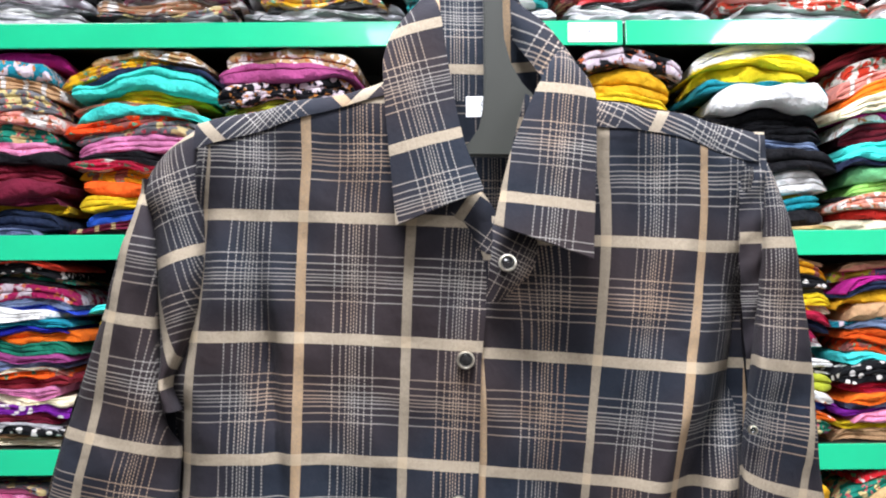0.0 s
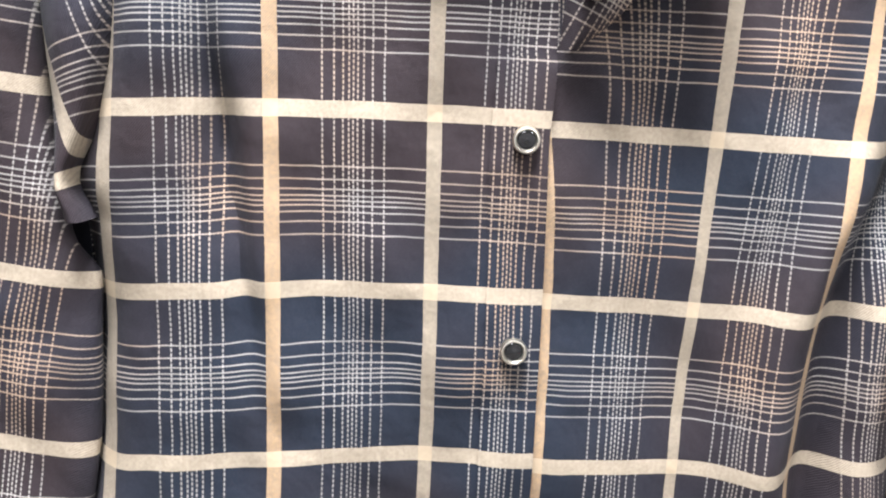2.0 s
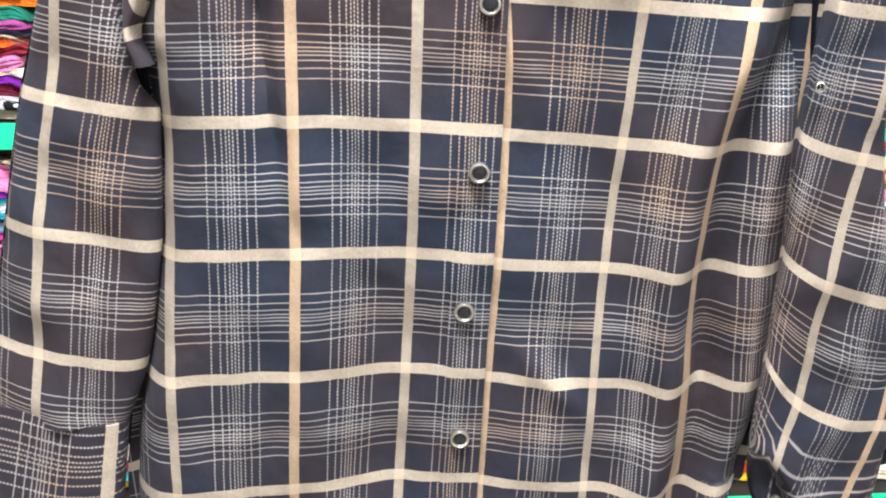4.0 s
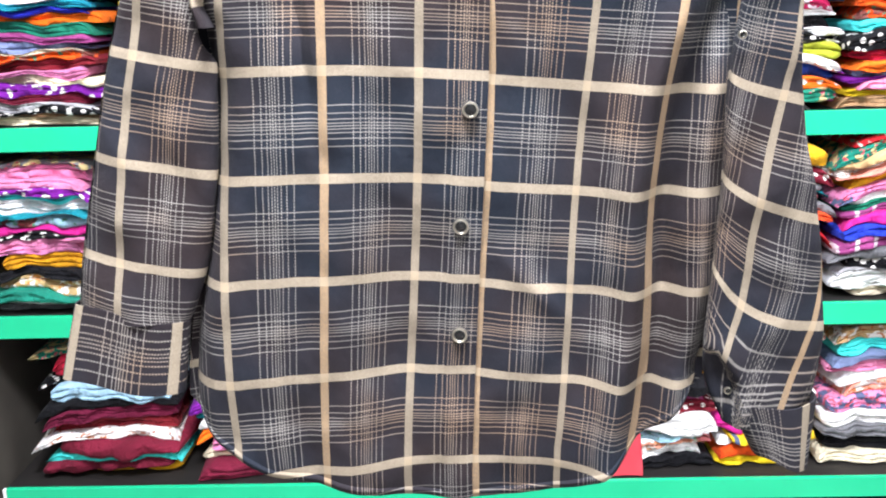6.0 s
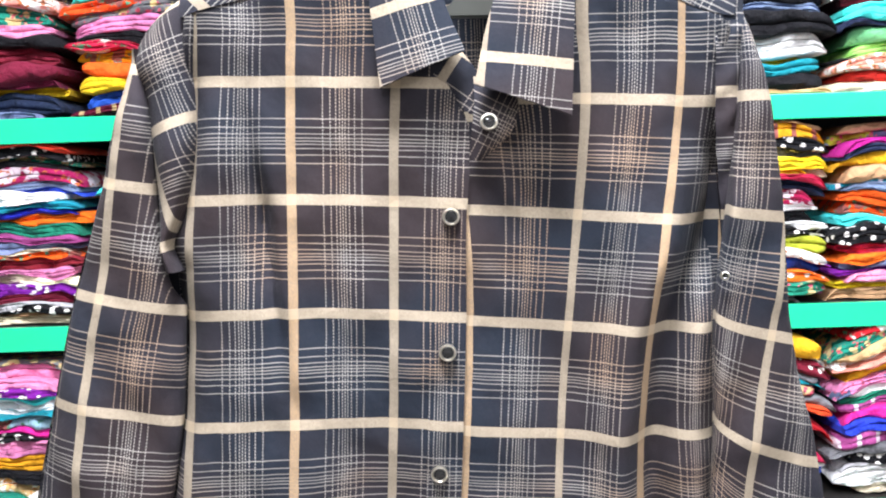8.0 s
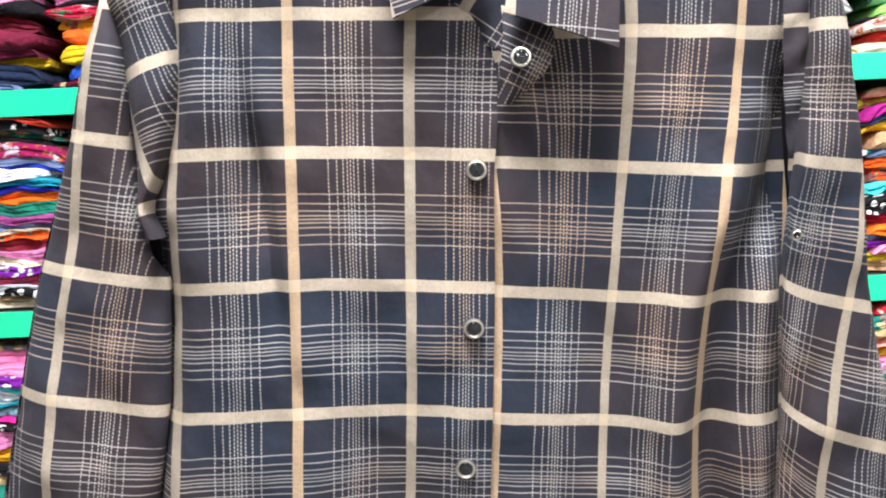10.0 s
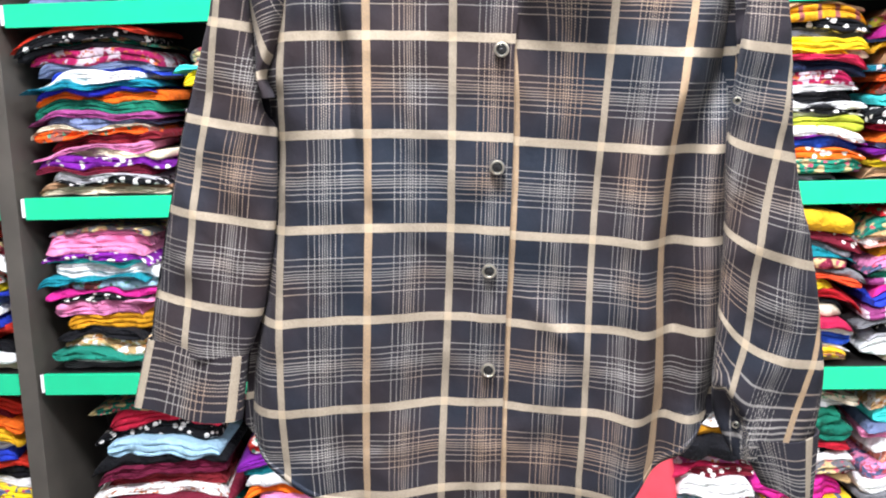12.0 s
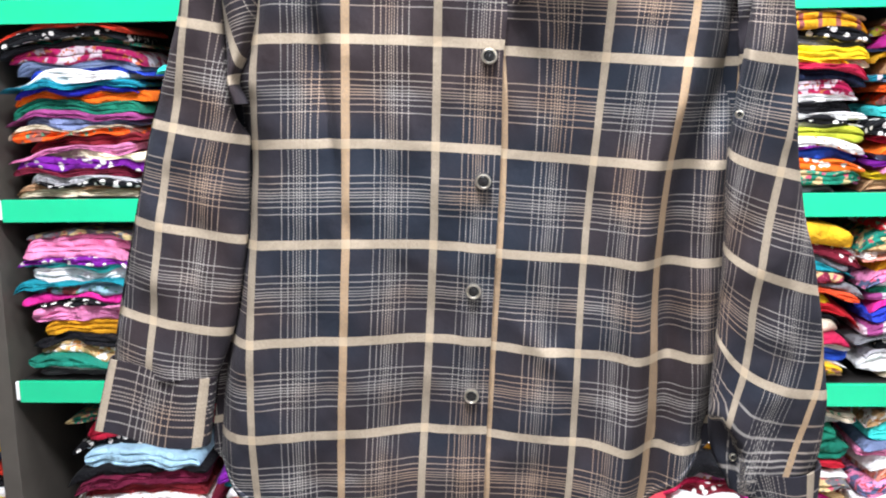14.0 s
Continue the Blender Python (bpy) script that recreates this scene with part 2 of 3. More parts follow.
def hang(p):
    """The shirt hangs almost plumb: its lower part swings a little towards the viewer, its shoulders away."""
    x, y, z = p
    if y > 1:
        return p
    dy = clamp(0.008 - 0.085 * (1.48 - z), -0.040, 0.010)
    k = (y + dy + 0.183) / (y + 0.183)
    return (0.005 + (x - 0.005) * k, y + dy, 1.30 + (z - 1.30) * k)


def sheet(nu, nv, place, check, thick=0.0, closed=False):
    """A grid of nu by nv cells; place(s, r) gives its points and check(x, z, s, r) its place in the check pattern."""
    bm = bmesh.new()
    lay = bm.loops.layers.uv.new("check")
    grid, marks = [], {}
    for j in range(nv + 1):
        row = []
        for i in range(nu if closed else nu + 1):
            p = place(i / nu, j / nv)
            v = bm.verts.new(hang(p))
            marks[v] = check(p[0], p[2], i / nu, j / nv)
            row.append(v)
        grid.append(row)
    for j in range(nv):
        for i in range(nu):
            k = (i + 1) % len(grid[j])
            try:
                f = bm.faces.new((grid[j][i], grid[j + 1][i], grid[j + 1][k], grid[j][k]))
            except ValueError:
                continue
            for lo in f.loops:
                lo[lay].uv = marks[lo.vert]
    if thick:
        bmesh.ops.recalc_face_normals(bm, faces=bm.faces)
        if sum(f.normal.y * f.calc_area() for f in bm.faces) > 0:
            bmesh.ops.reverse_faces(bm, faces=bm.faces)
        bmesh.ops.solidify(bm, geom=bm.faces[:] + bm.edges[:] + bm.verts[:], thickness=thick)
        bm.normal_update()
        for e in bm.edges:
            if len(e.link_faces) == 2 and e.calc_face_angle() > 1.0:
                e.smooth = False
    return bm


# ---- the room ----
FRONT = 1.881                       # the plane of the shelf edges
XL, XR, YN, CEILING = -2.6, 2.6, -2.6, 3.0


def build_room():
    tagged(block("floor", (XL, YN, -0.05), (XR, 2.4, 0), TILE), "plain beige glossy shop floor", "floor", kind="structure")
    tagged(block("ceiling", (XL, YN, CEILING), (XR, 2.4, CEILING + 0.05), CEIL), "plain white painted shop ceiling", "ceiling", kind="structure")
    for name, lo, hi in (("wall_north", (XL, 2.3, 0), (XR, 2.4, CEILING)), ("wall_south", (XL, YN - 0.1, 0), (XR, YN, CEILING)),
                         ("wall_west", (XL - 0.1, YN, 0), (XL, 2.4, CEILING)), ("wall_east", (XR, YN, 0), (XR + 0.1, 2.4, CEILING))):
        tagged(block(name, lo, hi, WALL), "plain grey painted shop wall", "wall", kind="structure")
    for lx, ly, _ in LAMPS:
        root = new("ceiling_light")
        root.location = (lx, ly, 2.96)
        tagged(root, "square white ceiling panel light, switched on", "ceiling light", "ceiling panel lights")
        bm = bmesh.new()
        for lo, hi in (((-0.32, -0.32, 0), (0.32, -0.3, 0.04)), ((-0.32, 0.3, 0), (0.32, 0.32, 0.04)),
                       ((-0.32, -0.3, 0), (-0.3, 0.3, 0.04)), ((0.3, -0.3, 0), (0.32, 0.3, 0.04))):
            box(bm, lo, hi)
        part("frame", bm, CEIL, root, smooth=False)
        part("diffuser", box(bmesh.new(), (-0.3, -0.3, 0.012), (0.3, 0.3, 0.02)), PANEL, root, smooth=False)


build_room()

# ---- the shelving ----
LEVELS = [0.230, 0.675, 1.114, 1.563, 2.014]      # tops of the boards
STRIP = 0.053
DEPTH = 0.36


def shelf_board(x0, x1, top, cuts=()):
    root = new("shelf_board")
    root.location = (x0, FRONT, top)
    tagged(root, "dark shelf board with a glossy green front edge", "shelf", "shelf boards")
    w = x1 - x0
    part("board", box(bmesh.new(), (0, 0.012, -0.032), (w, DEPTH, -0.004)), BOARD, root, smooth=False)
    ends = [0.0, *[c - x0 for c in cuts], w]
    for a, b in zip(ends, ends[1:]):
        bm = box(bmesh.new(), (a + 0.003, 0, -STRIP), (b - 0.003, 0.012, 0.0), 0.0022)
        part("edge_strip", bm, GREEN, root, "glossy emerald green edge strip", smooth=False)
    part("end_cap", box(bmesh.new(), (-0.006, 0.0, -STRIP + 0.006), (0.0025, 0.012, -0.002), 0.002), PAPER, root, "white plastic end cap", smooth=False)
    return root


def build_shelves():
    unit = new("shelving_unit")
    unit.location = (0, FRONT, 0)
    tagged(unit, "dark wall shelving frame with grey-brown uprights", "shelving", kind="structure")
    part("back_panel", box(bmesh.new(), (-2.5, DEPTH + 0.002, 0), (2.5, DEPTH + 0.03, 2.9)), BOARD, unit, smooth=False)
    for x in (-1.146, 1.372):
        part("upright", box(bmesh.new(), (x - 0.022, -0.004, 0), (x + 0.022, DEPTH, 2.9), 0.002), POST, unit, smooth=False)
    part("plinth", box(bmesh.new(), (-2.5, 0.03, 0), (2.5, DEPTH, 0.12)), BOARD, unit, smooth=False)
    for z in LEVELS:
        shelf_board(-1.110, 1.35, z, (0.415,) if z > 2 else ())
        shelf_board(-1.92, -1.168, z)
    ticket = new("price_ticket")
    ticket.location = (0.347, FRONT - 0.0008, 1.988)
    tagged(ticket, "white paper size ticket on the green shelf edge", "label")
    part("paper", box(bmesh.new(), (-0.052, -0.0012, -0.021), (0.052, 0.0006, 0.021)), PAPER, ticket, smooth=False)
    text = bpy.data.curves.new("lettering", "FONT")
    text.body, text.size, text.align_x, text.align_y, text.extrude = "XL", 0.028, "CENTER", "CENTER", 0.0002
    text.materials.append(INK)
    ob = new("lettering", text)
    ob.parent, ob.matrix_basis = ticket, pose(0, -0.0016, 0, 90)


build_shelves()

# ---- folded garments ----


def folded(w, d, lo, hi, seed):
    """One folded garment between two soft surfaces lo(x) and hi(x): rolled front folds, blunt drooping ends and a wavy edge."""
    rnd = random.Random(seed)
    bm = bmesh.new()
    nx, lobes = 34, rnd.choice((1, 2, 2, 3, 3))
    share = [rnd.uniform(0.6, 1.4) for _ in range(lobes)]
    prof, z0 = [(d, 0.0)], 0.0
    for s in share:
        f = s / sum(share)
        out = rnd.uniform(0.75, 1.1)
        for k in range(6 if lobes > 1 else 8):
            q = k / (5 if lobes > 1 else 7)
            prof.append((-out * f * 0.62 * math.sin(math.pi * q) ** 0.7, z0 + f * (0.5 - 0.5 * math.cos(math.pi * q))))
        z0 += f
    prof.append((d, 1.0))
    ph = [rnd.uniform(0, 6.28) for _ in range(4)]
    am = [rnd.uniform(0.2, 1.0) for _ in range(4)]
    droop = [rnd.choice((0, 0.3, 1.0, 1.7)) * 0.012 for _ in range(2)]
    cols = []
    for i in range(nx + 1):
        q = i / nx
        x = (q - 0.5) * w
        a, b = lo(x), hi(x)
        h = max(b - a, 0.005)
        thin = 0.5 + 0.5 * clamp(min(q, 1 - q) * w / (0.8 * h)) ** 0.5
        wave = (am[0] * math.sin(6 * q + ph[0]) + am[1] * math.sin(14 * q + ph[1]) + 0.5 * am[2] * math.sin(27 * q + ph[2])) * 0.008
        col = []
        for y, zz in prof:
            yy = y * h * thin + wave + 0.010 * (1 - thin) if y <= 0 else y
            if y <= 0:
                yy += 0.007 * noise.noise((x * 30, zz * 1.6, seed * 0.37)) + 0.003 * noise.noise((x * 75, zz * 2.5, seed * 0.61))
                yy += 0.012 * abs(noise.noise((x * 16, zz * 2.2, seed * 0.83)))
            dip = droop[i * 2 > nx] * clamp(abs(2 * q - 1) * 5 - 4) ** 2 * (0.4 + 0.6 * zz)
            col.append(bm.verts.new((x, yy - dip * 0.5, (a + b) / 2 + (zz - 0.5) * h * thin - dip)))
        cols.append(col)
    for a, b in zip(cols, cols[1:]):
        for k in range(len(prof) - 1):
            bm.faces.new((a[k], b[k], b[k + 1], a[k + 1]))
    bm.faces.new(cols[0])
    bm.faces.new(cols[-1][::-1])
    return bm


heap, heap_mats = bmesh.new(), []


def garment_stack(x0, x1, base, top, codes, seed, glossy=False, far=False):
    """A pile of folded clothes between two heights, written from the top down; a capital letter takes white dots,
    a mark ' a print, - stripes; + makes a piece thicker and _ thinner."""
    rnd = random.Random(seed)
    items, styles, sizes = [], [], []
    for ch in codes:
        if ch == "'":
            styles[-1] = "print"
        elif ch == "-":
            styles[-1] = "stripe"
        elif ch in "+_":
            sizes[-1] *= 1.5 if ch == "+" else 0.6
        else:
            items.append(ch.lower())
            sizes.append(1.0)
            styles.append("dots" if ch.isupper() else "plain")
    order = list(zip(items, styles))[::-1]
    cum = [0.0]
    for size in sizes[::-1]:
        cum.append(cum[-1] + size * rnd.uniform(0.75, 1.25))
    unit = (top - base) / cum[-1]
    bend, skew, half, mid = rnd.uniform(-0.1, 1.1), rnd.uniform(-1.2, 1.2), (x1 - x0) / 2, (x0 + x1) / 2

    def surface(n, x):
        level, q = n / len(order), (x - mid) / half
        z = base + 0.001 + cum[n] * unit + level * (0.030 * bend * (1 - q * q) + 0.010 * skew * q - 0.012 * q * q)
        soft = min(1.0, n / 3) * min(1.0, (1.12 - level) * 3)
        return z + soft * (0.025 * noise.noise((x * 6, n * 0.55, seed)) + 0.013 * noise.noise((x * 17, n * 0.9, seed + 9.5)))

    for n, (code, style) in enumerate(order):
        w = (x1 - x0) * rnd.uniform(0.78, 1.03)
        xc = mid + rnd.uniform(-0.5, 0.5) * ((x1 - x0) - w) + rnd.uniform(-0.014, 0.014)
        zb = surface(n, xc)

        def lo(x):
            return surface(n, x + xc) - zb - 0.0012

        def hi(x):
            return surface(n + 1, x + xc) - zb - 0.0008

        bm = folded(w, 0.25 * rnd.uniform(0.9, 1.0), lo, hi, seed * 100 + n)
        m = pose(xc, FRONT + (0.026 if base > 0.3 else 0.062) + rnd.uniform(-0.016, 0.036), zb, 0, 0, rnd.uniform(-7.0, 7.0))
        paint = cloth(code, style, glossy)
        if far:
            if paint not in heap_mats:
                heap_mats.append(paint)
            bm.transform(m)
            me = bpy.data.meshes.new("piece")
            bm.to_mesh(me)
            bm.free()
            count = len(heap.faces)
            heap.from_mesh(me)
            heap.faces.ensure_lookup_table()
            for f in heap.faces[count:]:
                f.material_index, f.smooth = heap_mats.index(paint), True
            bpy.data.meshes.remove(me)
            continue
        ob = link("folded_garment", bm, paint)
        ob.matrix_basis = m
        look_of = {"plain": "plain", "dots": "white-dotted", "print": "printed", "stripe": "striped"}[style]
        end = "garment in clear plastic wrap in a shelf pile" if glossy else "cotton garment in a shelf pile"
        tagged(ob, "folded %s %s %s" % (look_of, COLORS[code][0], end), "garment", "folded garments in piles")


def build_stacks():
    d, c, b, a, t = LEVELS
    under = STRIP + 0.012
    # above the top green edge: wrapped packs
    for k, (x0, x1, s) in enumerate(((-1.073, -0.731, "dzkwzdkz'zk1z'dw_1_1+"), (-0.712, -0.398, "ekwdk'dwkz'we'kd'w_1_1+"), (-0.389, -0.065, "kzdewkd'e'k1u'kdw_1_1+"), (-0.046, 0.268, "kqdwkqkq'dkqwdw_1_1+"),
                                     (0.287, 0.601, "mrkmdrk'mrm'rkmw_1_1+"), (0.619, 0.943, "rhkmdrwmw'rhr'w_1_1+"), (0.953, 1.286, "drkwdrmwdrw'hw_1_1+"))):
        garment_stack(x0, x1, t, t + 0.16, s, 11 + k, True, k in (0, 6))
    # between the top edge and the next
    top = t - under - 0.02
    for k, (x0, x1, s, lo) in enumerate(((-1.073, -0.786, "ft'e-+d'+h'g'p_km+m+m_y_n+s_", 0.0), (-0.773, -0.463, "e'_u'nq+yh_qo'_d'pk+r'u'o+y+bm-d_", 0.02),
                                         (-0.454, -0.148, "e'zk'+jz'qlpkrou", 0.0), (-0.065, 0.250, "kunwkrdmk", 0.15), (0.291, 0.541, "k'uyw-kl'wwk", 0.02),
                                         (0.550, 0.860, "w+y_y+tw+k+k+sk+w+y_tke_", 0.0), (0.865, 1.175, "mr'+h-o+c+f_w'm_qqn_a+ik_h'r_c", 0.0))):
        garment_stack(x0, x1, a, top + 0.022 - lo, s, 31 + k, far=k == 3)
    top = a - under - 0.006
    for k, (x0, x1, s, lo) in enumerate(((-1.098, -0.765, "r_Kg'_k2'+sb_wt_b_og+zsc_o'_mpc_V+m1_Ke_c", 0.0), (-0.712, -0.407, "d'h_qywk-zos_fk'm+p", 0.03),
                                         (0.546, 0.860, "e_u-+Kdy+c_y_2n_2'+wk_wKw_jw'_v_bOg'p_d_", 0.0), (0.869, 1.193, "e_j'fnu_et-so+o'qK+2o_svpy_e", 0.0))):
        garment_stack(x0, x1, b, top - lo, s, 51 + k, far=k == 1)
    top = b - under - 0.012
    for k, (x0, x1, s, lo) in enumerate(((-1.094, -0.808, "d'_p+pVq_wt_l'+fKp_pu+ke'+gw_d", 0.0), (-0.731, -0.417, "kwd'mrgpk", 0.06),
                                         (0.546, 0.860, "u++Md_tM'drk_yrk_c+2w_b+w_u'e", 0.0), (0.869, 1.193, "r'g'_ew'h_u+p'wg_z-f+bz-dK1w+w_c", 0.0))):
        garment_stack(x0, x1, c, top - lo, s, 71 + k, far=k == 1)
    top = c - under - 0.02
    for k, (x0, x1, s, lo) in enumerate(((-1.044, -0.690, "g'_r+K+lkmm_w'_m+q_mu_", 0.02), (-0.646, -0.310, "r'+vt_w_op_c_m", 0.10), (-0.283, 0.030, "kmkdk", 0.22),
                                         (0.403, 0.642, "w'_u+k+z'_2M_w+l_l'h'wk", 0.08), (0.651, 0.886, "c'wg+g+p'_r_Kw-d'M_e_f+y-w_oy", 0.0), (0.895, 1.198, "e'qs_pw_h'p'wdkc", 0.0))):
        garment_stack(x0, x1, d, top - lo, s, 91 + k, far=k in (2, 5))
    # the neighbouring bay past the upright
    for k, (z0, z1, s) in enumerate(((d, c, "rmouwbrkwy'wls"), (c, b, "rm'mwo'r'yblwbrrkwc"), (b, a, "kdn'mrkwdgo"), (a, t, "kmd'ngrkwk"))):
        garment_stack(-1.54, -1.195, z0, z1 - under - 0.02, s, 131 + k, far=True)
    me = bpy.data.meshes.new("garment_piles")
    heap.to_mesh(me)
    for m in heap_mats:
        me.materials.append(m)
    tagged(new("garment_piles", me), "piles of folded garments in many colours on the shelves", "garments", kind="stuff")


build_stacks()


# ---- the shirt ----
def settle(z):
    return z - 0.002 - (1.5 - z) * 0.012


def line(*pairs):
    return [(settle(z), x - 0.002) for z, x in pairs]


def rim(*pairs):
    return [(x - 0.002, settle(z)) for x, z in pairs]


SIDE_L = line((0.88, -0.256), (1.016, -0.253), (1.121, -0.232), (1.209, -0.213), (1.257, -0.206), (1.313, -0.200), (1.352, -0.200),
              (1.372, -0.208), (1.398, -0.195), (1.45, -0.179), (1.499, -0.171), (1.557, -0.162), (1.6, -0.16))
EDGE = line((0.88, 0.031), (0.923, 0.031), (1.116, 0.040), (1.302, 0.050), (1.384, 0.052), (1.43, 0.056), (1.469, 0.054), (1.51, 0.032), (1.6, 0.01))
NECK_R = line((0.88, 0.005), (1.116, 0.014), (1.384, 0.026), (1.42, 0.035), (1.435, 0.056), (1.462, 0.061), (1.493, 0.066), (1.55, 0.077), (1.6, 0.09))
SIDE_R = line((0.88, 0.264), (1.012, 0.266), (1.045, 0.272), (1.11, 0.280), (1.2, 0.281), (1.28, 0.280), (1.38, 0.271), (1.45, 0.264), (1.55, 0.262))
TOP_L = rim((-0.17, 1.553), (-0.1, 1.573), (-0.02, 1.594), (0.06, 1.6))
TOP_R = rim((0.06, 1.6), (0.142, 1.572), (0.195, 1.566), (0.264, 1.543))
HEM = rim((-0.258, 1.008), (-0.231, 0.961), (-0.175, 0.919), (-0.123, 0.905), (-0.058, 0.892), (0.04, 0.888), (0.131, 0.893),
          (0.17, 0.911), (0.207, 0.943), (0.243, 0.978), (0.264, 1.012))
RIDGE = line((0.9, 0.166), (0.994, 0.174), (1.094, 0.182), (1.19, 0.180), (1.286, 0.190), (1.39, 0.225), (1.48, 0.24))

# the check's repeats over the two fronts, as smooth forms of place
L_U = [2.212, -0.173, 0.064, 0.009, -0.036, 2.476, 0.023, -0.135, 0.001, 0.193, 0.15, -0.251, 0.184, 0.156, 0.22]
L_V = [3.117, -2.636, -0.018, 0.016, -0.005, -0.106, -0.13, 0.121, -0.002, -0.069, -0.046, 0.086, 0.029, -0.017, -0.019]
R_U = [-0.324, -0.135, 0.089, 0.173, 0.034, 0.006, 1.18, 0.049, -0.094, -0.278, 0.111, 1.153, -0.268, -0.648, 0.007, 0.599, -0.324, 0.356, -0.073, 0.591, -0.528]
R_V = [3.083, -2.616, 0.014, -0.074, -0.057, 0.025, -0.15, -0.047, 0.089, -0.028, 0.064, -0.148, 0.146, -0.142, 0.102, 0.059, -0.029, -0.035, 0.087, -0.056, -0.022]


def form(co, order, x, z):
    a, b, total, k = x * 5, (z - 1.2) * 4, 0.0, 0
    for i in range(order + 1):
        for j in range(order + 1 - i):
            total += co[k] * a**i * b**j
            k += 1
    return total


def check_l(x, z, s=0, r=0):
    xx, zz = clamp(x, -0.2, 0.06), clamp(z, 0.9, 1.54)
    return (form(L_U, 4, xx, zz) + (x - xx) / 0.083, form(L_V, 4, xx, zz) - (z - zz) / 0.094)


def check_r(x, z, s=0, r=0):
    xx, zz = clamp(x, 0.02, 0.228), clamp(z, 0.93, 1.53)
    if zz < 1.0:
        xx = min(xx, 0.2)
    return (1.0 + form(R_U, 5, xx, zz) + (x - xx) / 0.07, form(R_V, 5, xx, zz) - (z - zz) / 0.094)


def crumple(x, z, k=0.0):
    return (0.0085 * noise.noise((x * 10 + k, z * 3.5, 1.7 + k)) + 0.0046 * noise.noise((x * 26, z * 17 + k, 4.1))
            + 0.0013 * noise.noise((x * 60, z * 45 + k, 8.3)))


def bell(v, w):
    return math.exp(-(v / w) ** 2)


def depth(z):
    return 0.66 + 0.085 * (1.48 - z)


def front(x, z):
    """How far away the front of the shirt hangs."""
    y = depth(z) + crumple(x, z)
    side = min(x - curve(SIDE_L, z), curve(SIDE_R, z) - x)
    y += 0.027 * (1 - clamp(side / 0.036)) ** 2 * clamp((1.53 - z) / 0.1)
    y += 0.021 * (1 - clamp((curve(SIDE_R, z) - x) / 0.055)) ** 2 * clamp((1.47 - z) / 0.1)
    y += 0.020 * (1 - clamp((x - curve(SIDE_L, z)) / 0.04)) ** 2 * clamp((1.38 - z) / 0.1)
    xc = -0.123 + (1.427 - z) * 0.09
    y += 0.014 * bell(x - xc, 0.008) * clamp((z - 1.22) / 0.16) * clamp((1.5 - z) / 0.08)
    y -= 0.004 * bell(x - xc - 0.014, 0.012) * clamp((z - 1.22) / 0.05) * clamp((1.5 - z) / 0.08)
    y -= 0.007 * bell(x + 0.092, 0.03) * clamp((1.32 - z) / 0.15)
    y += 0.005 * bell(x + 0.035, 0.03) * clamp((1.25 - z) / 0.15)
    xr = curve(RIDGE, z)
    y -= 0.012 * bell(x - xr, 0.015) * clamp((1.45 - z) / 0.12)
    y += 0.026 * bell(x - xr - 0.036, 0.017) * clamp((1.45 - z) / 0.12)
    y += 0.006 * bell(x - xr + 0.05, 0.03) * clamp((1.35 - z) / 0.12)
    # soft pleats that hang from the yokes
    y += 0.0034 * math.sin((x - 0.01 * z) * 118) * clamp((z - 1.30) / 0.15) * clamp((x - 0.12) / 0.04)
    y += 0.0026 * math.sin((x + 0.04 * z) * 95 + 1.0) * clamp((z - 1.32) / 0.15) * clamp((-0.03 - x) / 0.04)
    # drag lines under the collar and below the last buttons
    y -= 0.006 * bell((x - 0.10) * 0.75 - (1.12 - z) * 0.75 + 0.02, 0.011) * bell(x - 0.09, 0.03)
    y -= 0.005 * bell((x - 0.075) - (1.43 - z) * 0.5, 0.012) * bell(z - 1.42, 0.05)
    return y


def panel(left, right, top, check, back=0.0, nu=60, nv=130):
    def place(s, r):
        z = 1.3
        for _ in range(6):
            x = curve(left, z) * (1 - s) + curve(right, z) * s
            z = (curve(top, x) + 0.006) * (1 - r) + curve(HEM, x) * r
        return (x, front(x, z) + back + 0.003 * clamp((z - curve(top, x) + 0.001) / 0.003), z)
    return sheet(nu, nv, place, check, 0.0011)


def along(points, q):
    k = [(i / (len(points) - 1), i) for i in range(len(points))]
    return (curve([(a, points[i][0]) for a, i in k], q), curve([(a, points[i][1]) for a, i in k], q))


def leaf(outer, inner, ys, check, nu=14, nv=26, thick=0.0026, curl=0.004):
    """A piece of cloth between two edges that both run downwards."""
    def place(s, r):
        a, b = along(outer, r), along(inner, r)
        y = curve(ys, r) - curl * math.sin(math.pi * s) + crumple(a[0] * 1.7, a[1], 3.0) * 0.4
        return (a[0] * (1 - s) + b[0] * s - 0.002, y, settle(a[1] * (1 - s) + b[1] * s))
    return sheet(nu, nv, place, check, thick)


def turned(u0, v0, x0, z0, angle, du=0.083, dv=0.09):
    """The check laid at an angle: u0, v0 at (x0, z0)."""
    ca, sa = math.cos(radians(angle)), math.sin(radians(angle))

    def check(x, z, s=0, r=0):
        a, b = (x - x0) * ca + (z - z0) * sa, (x - x0) * sa - (z - z0) * ca
        return (u0 + a / du, v0 + b / dv)
    return check


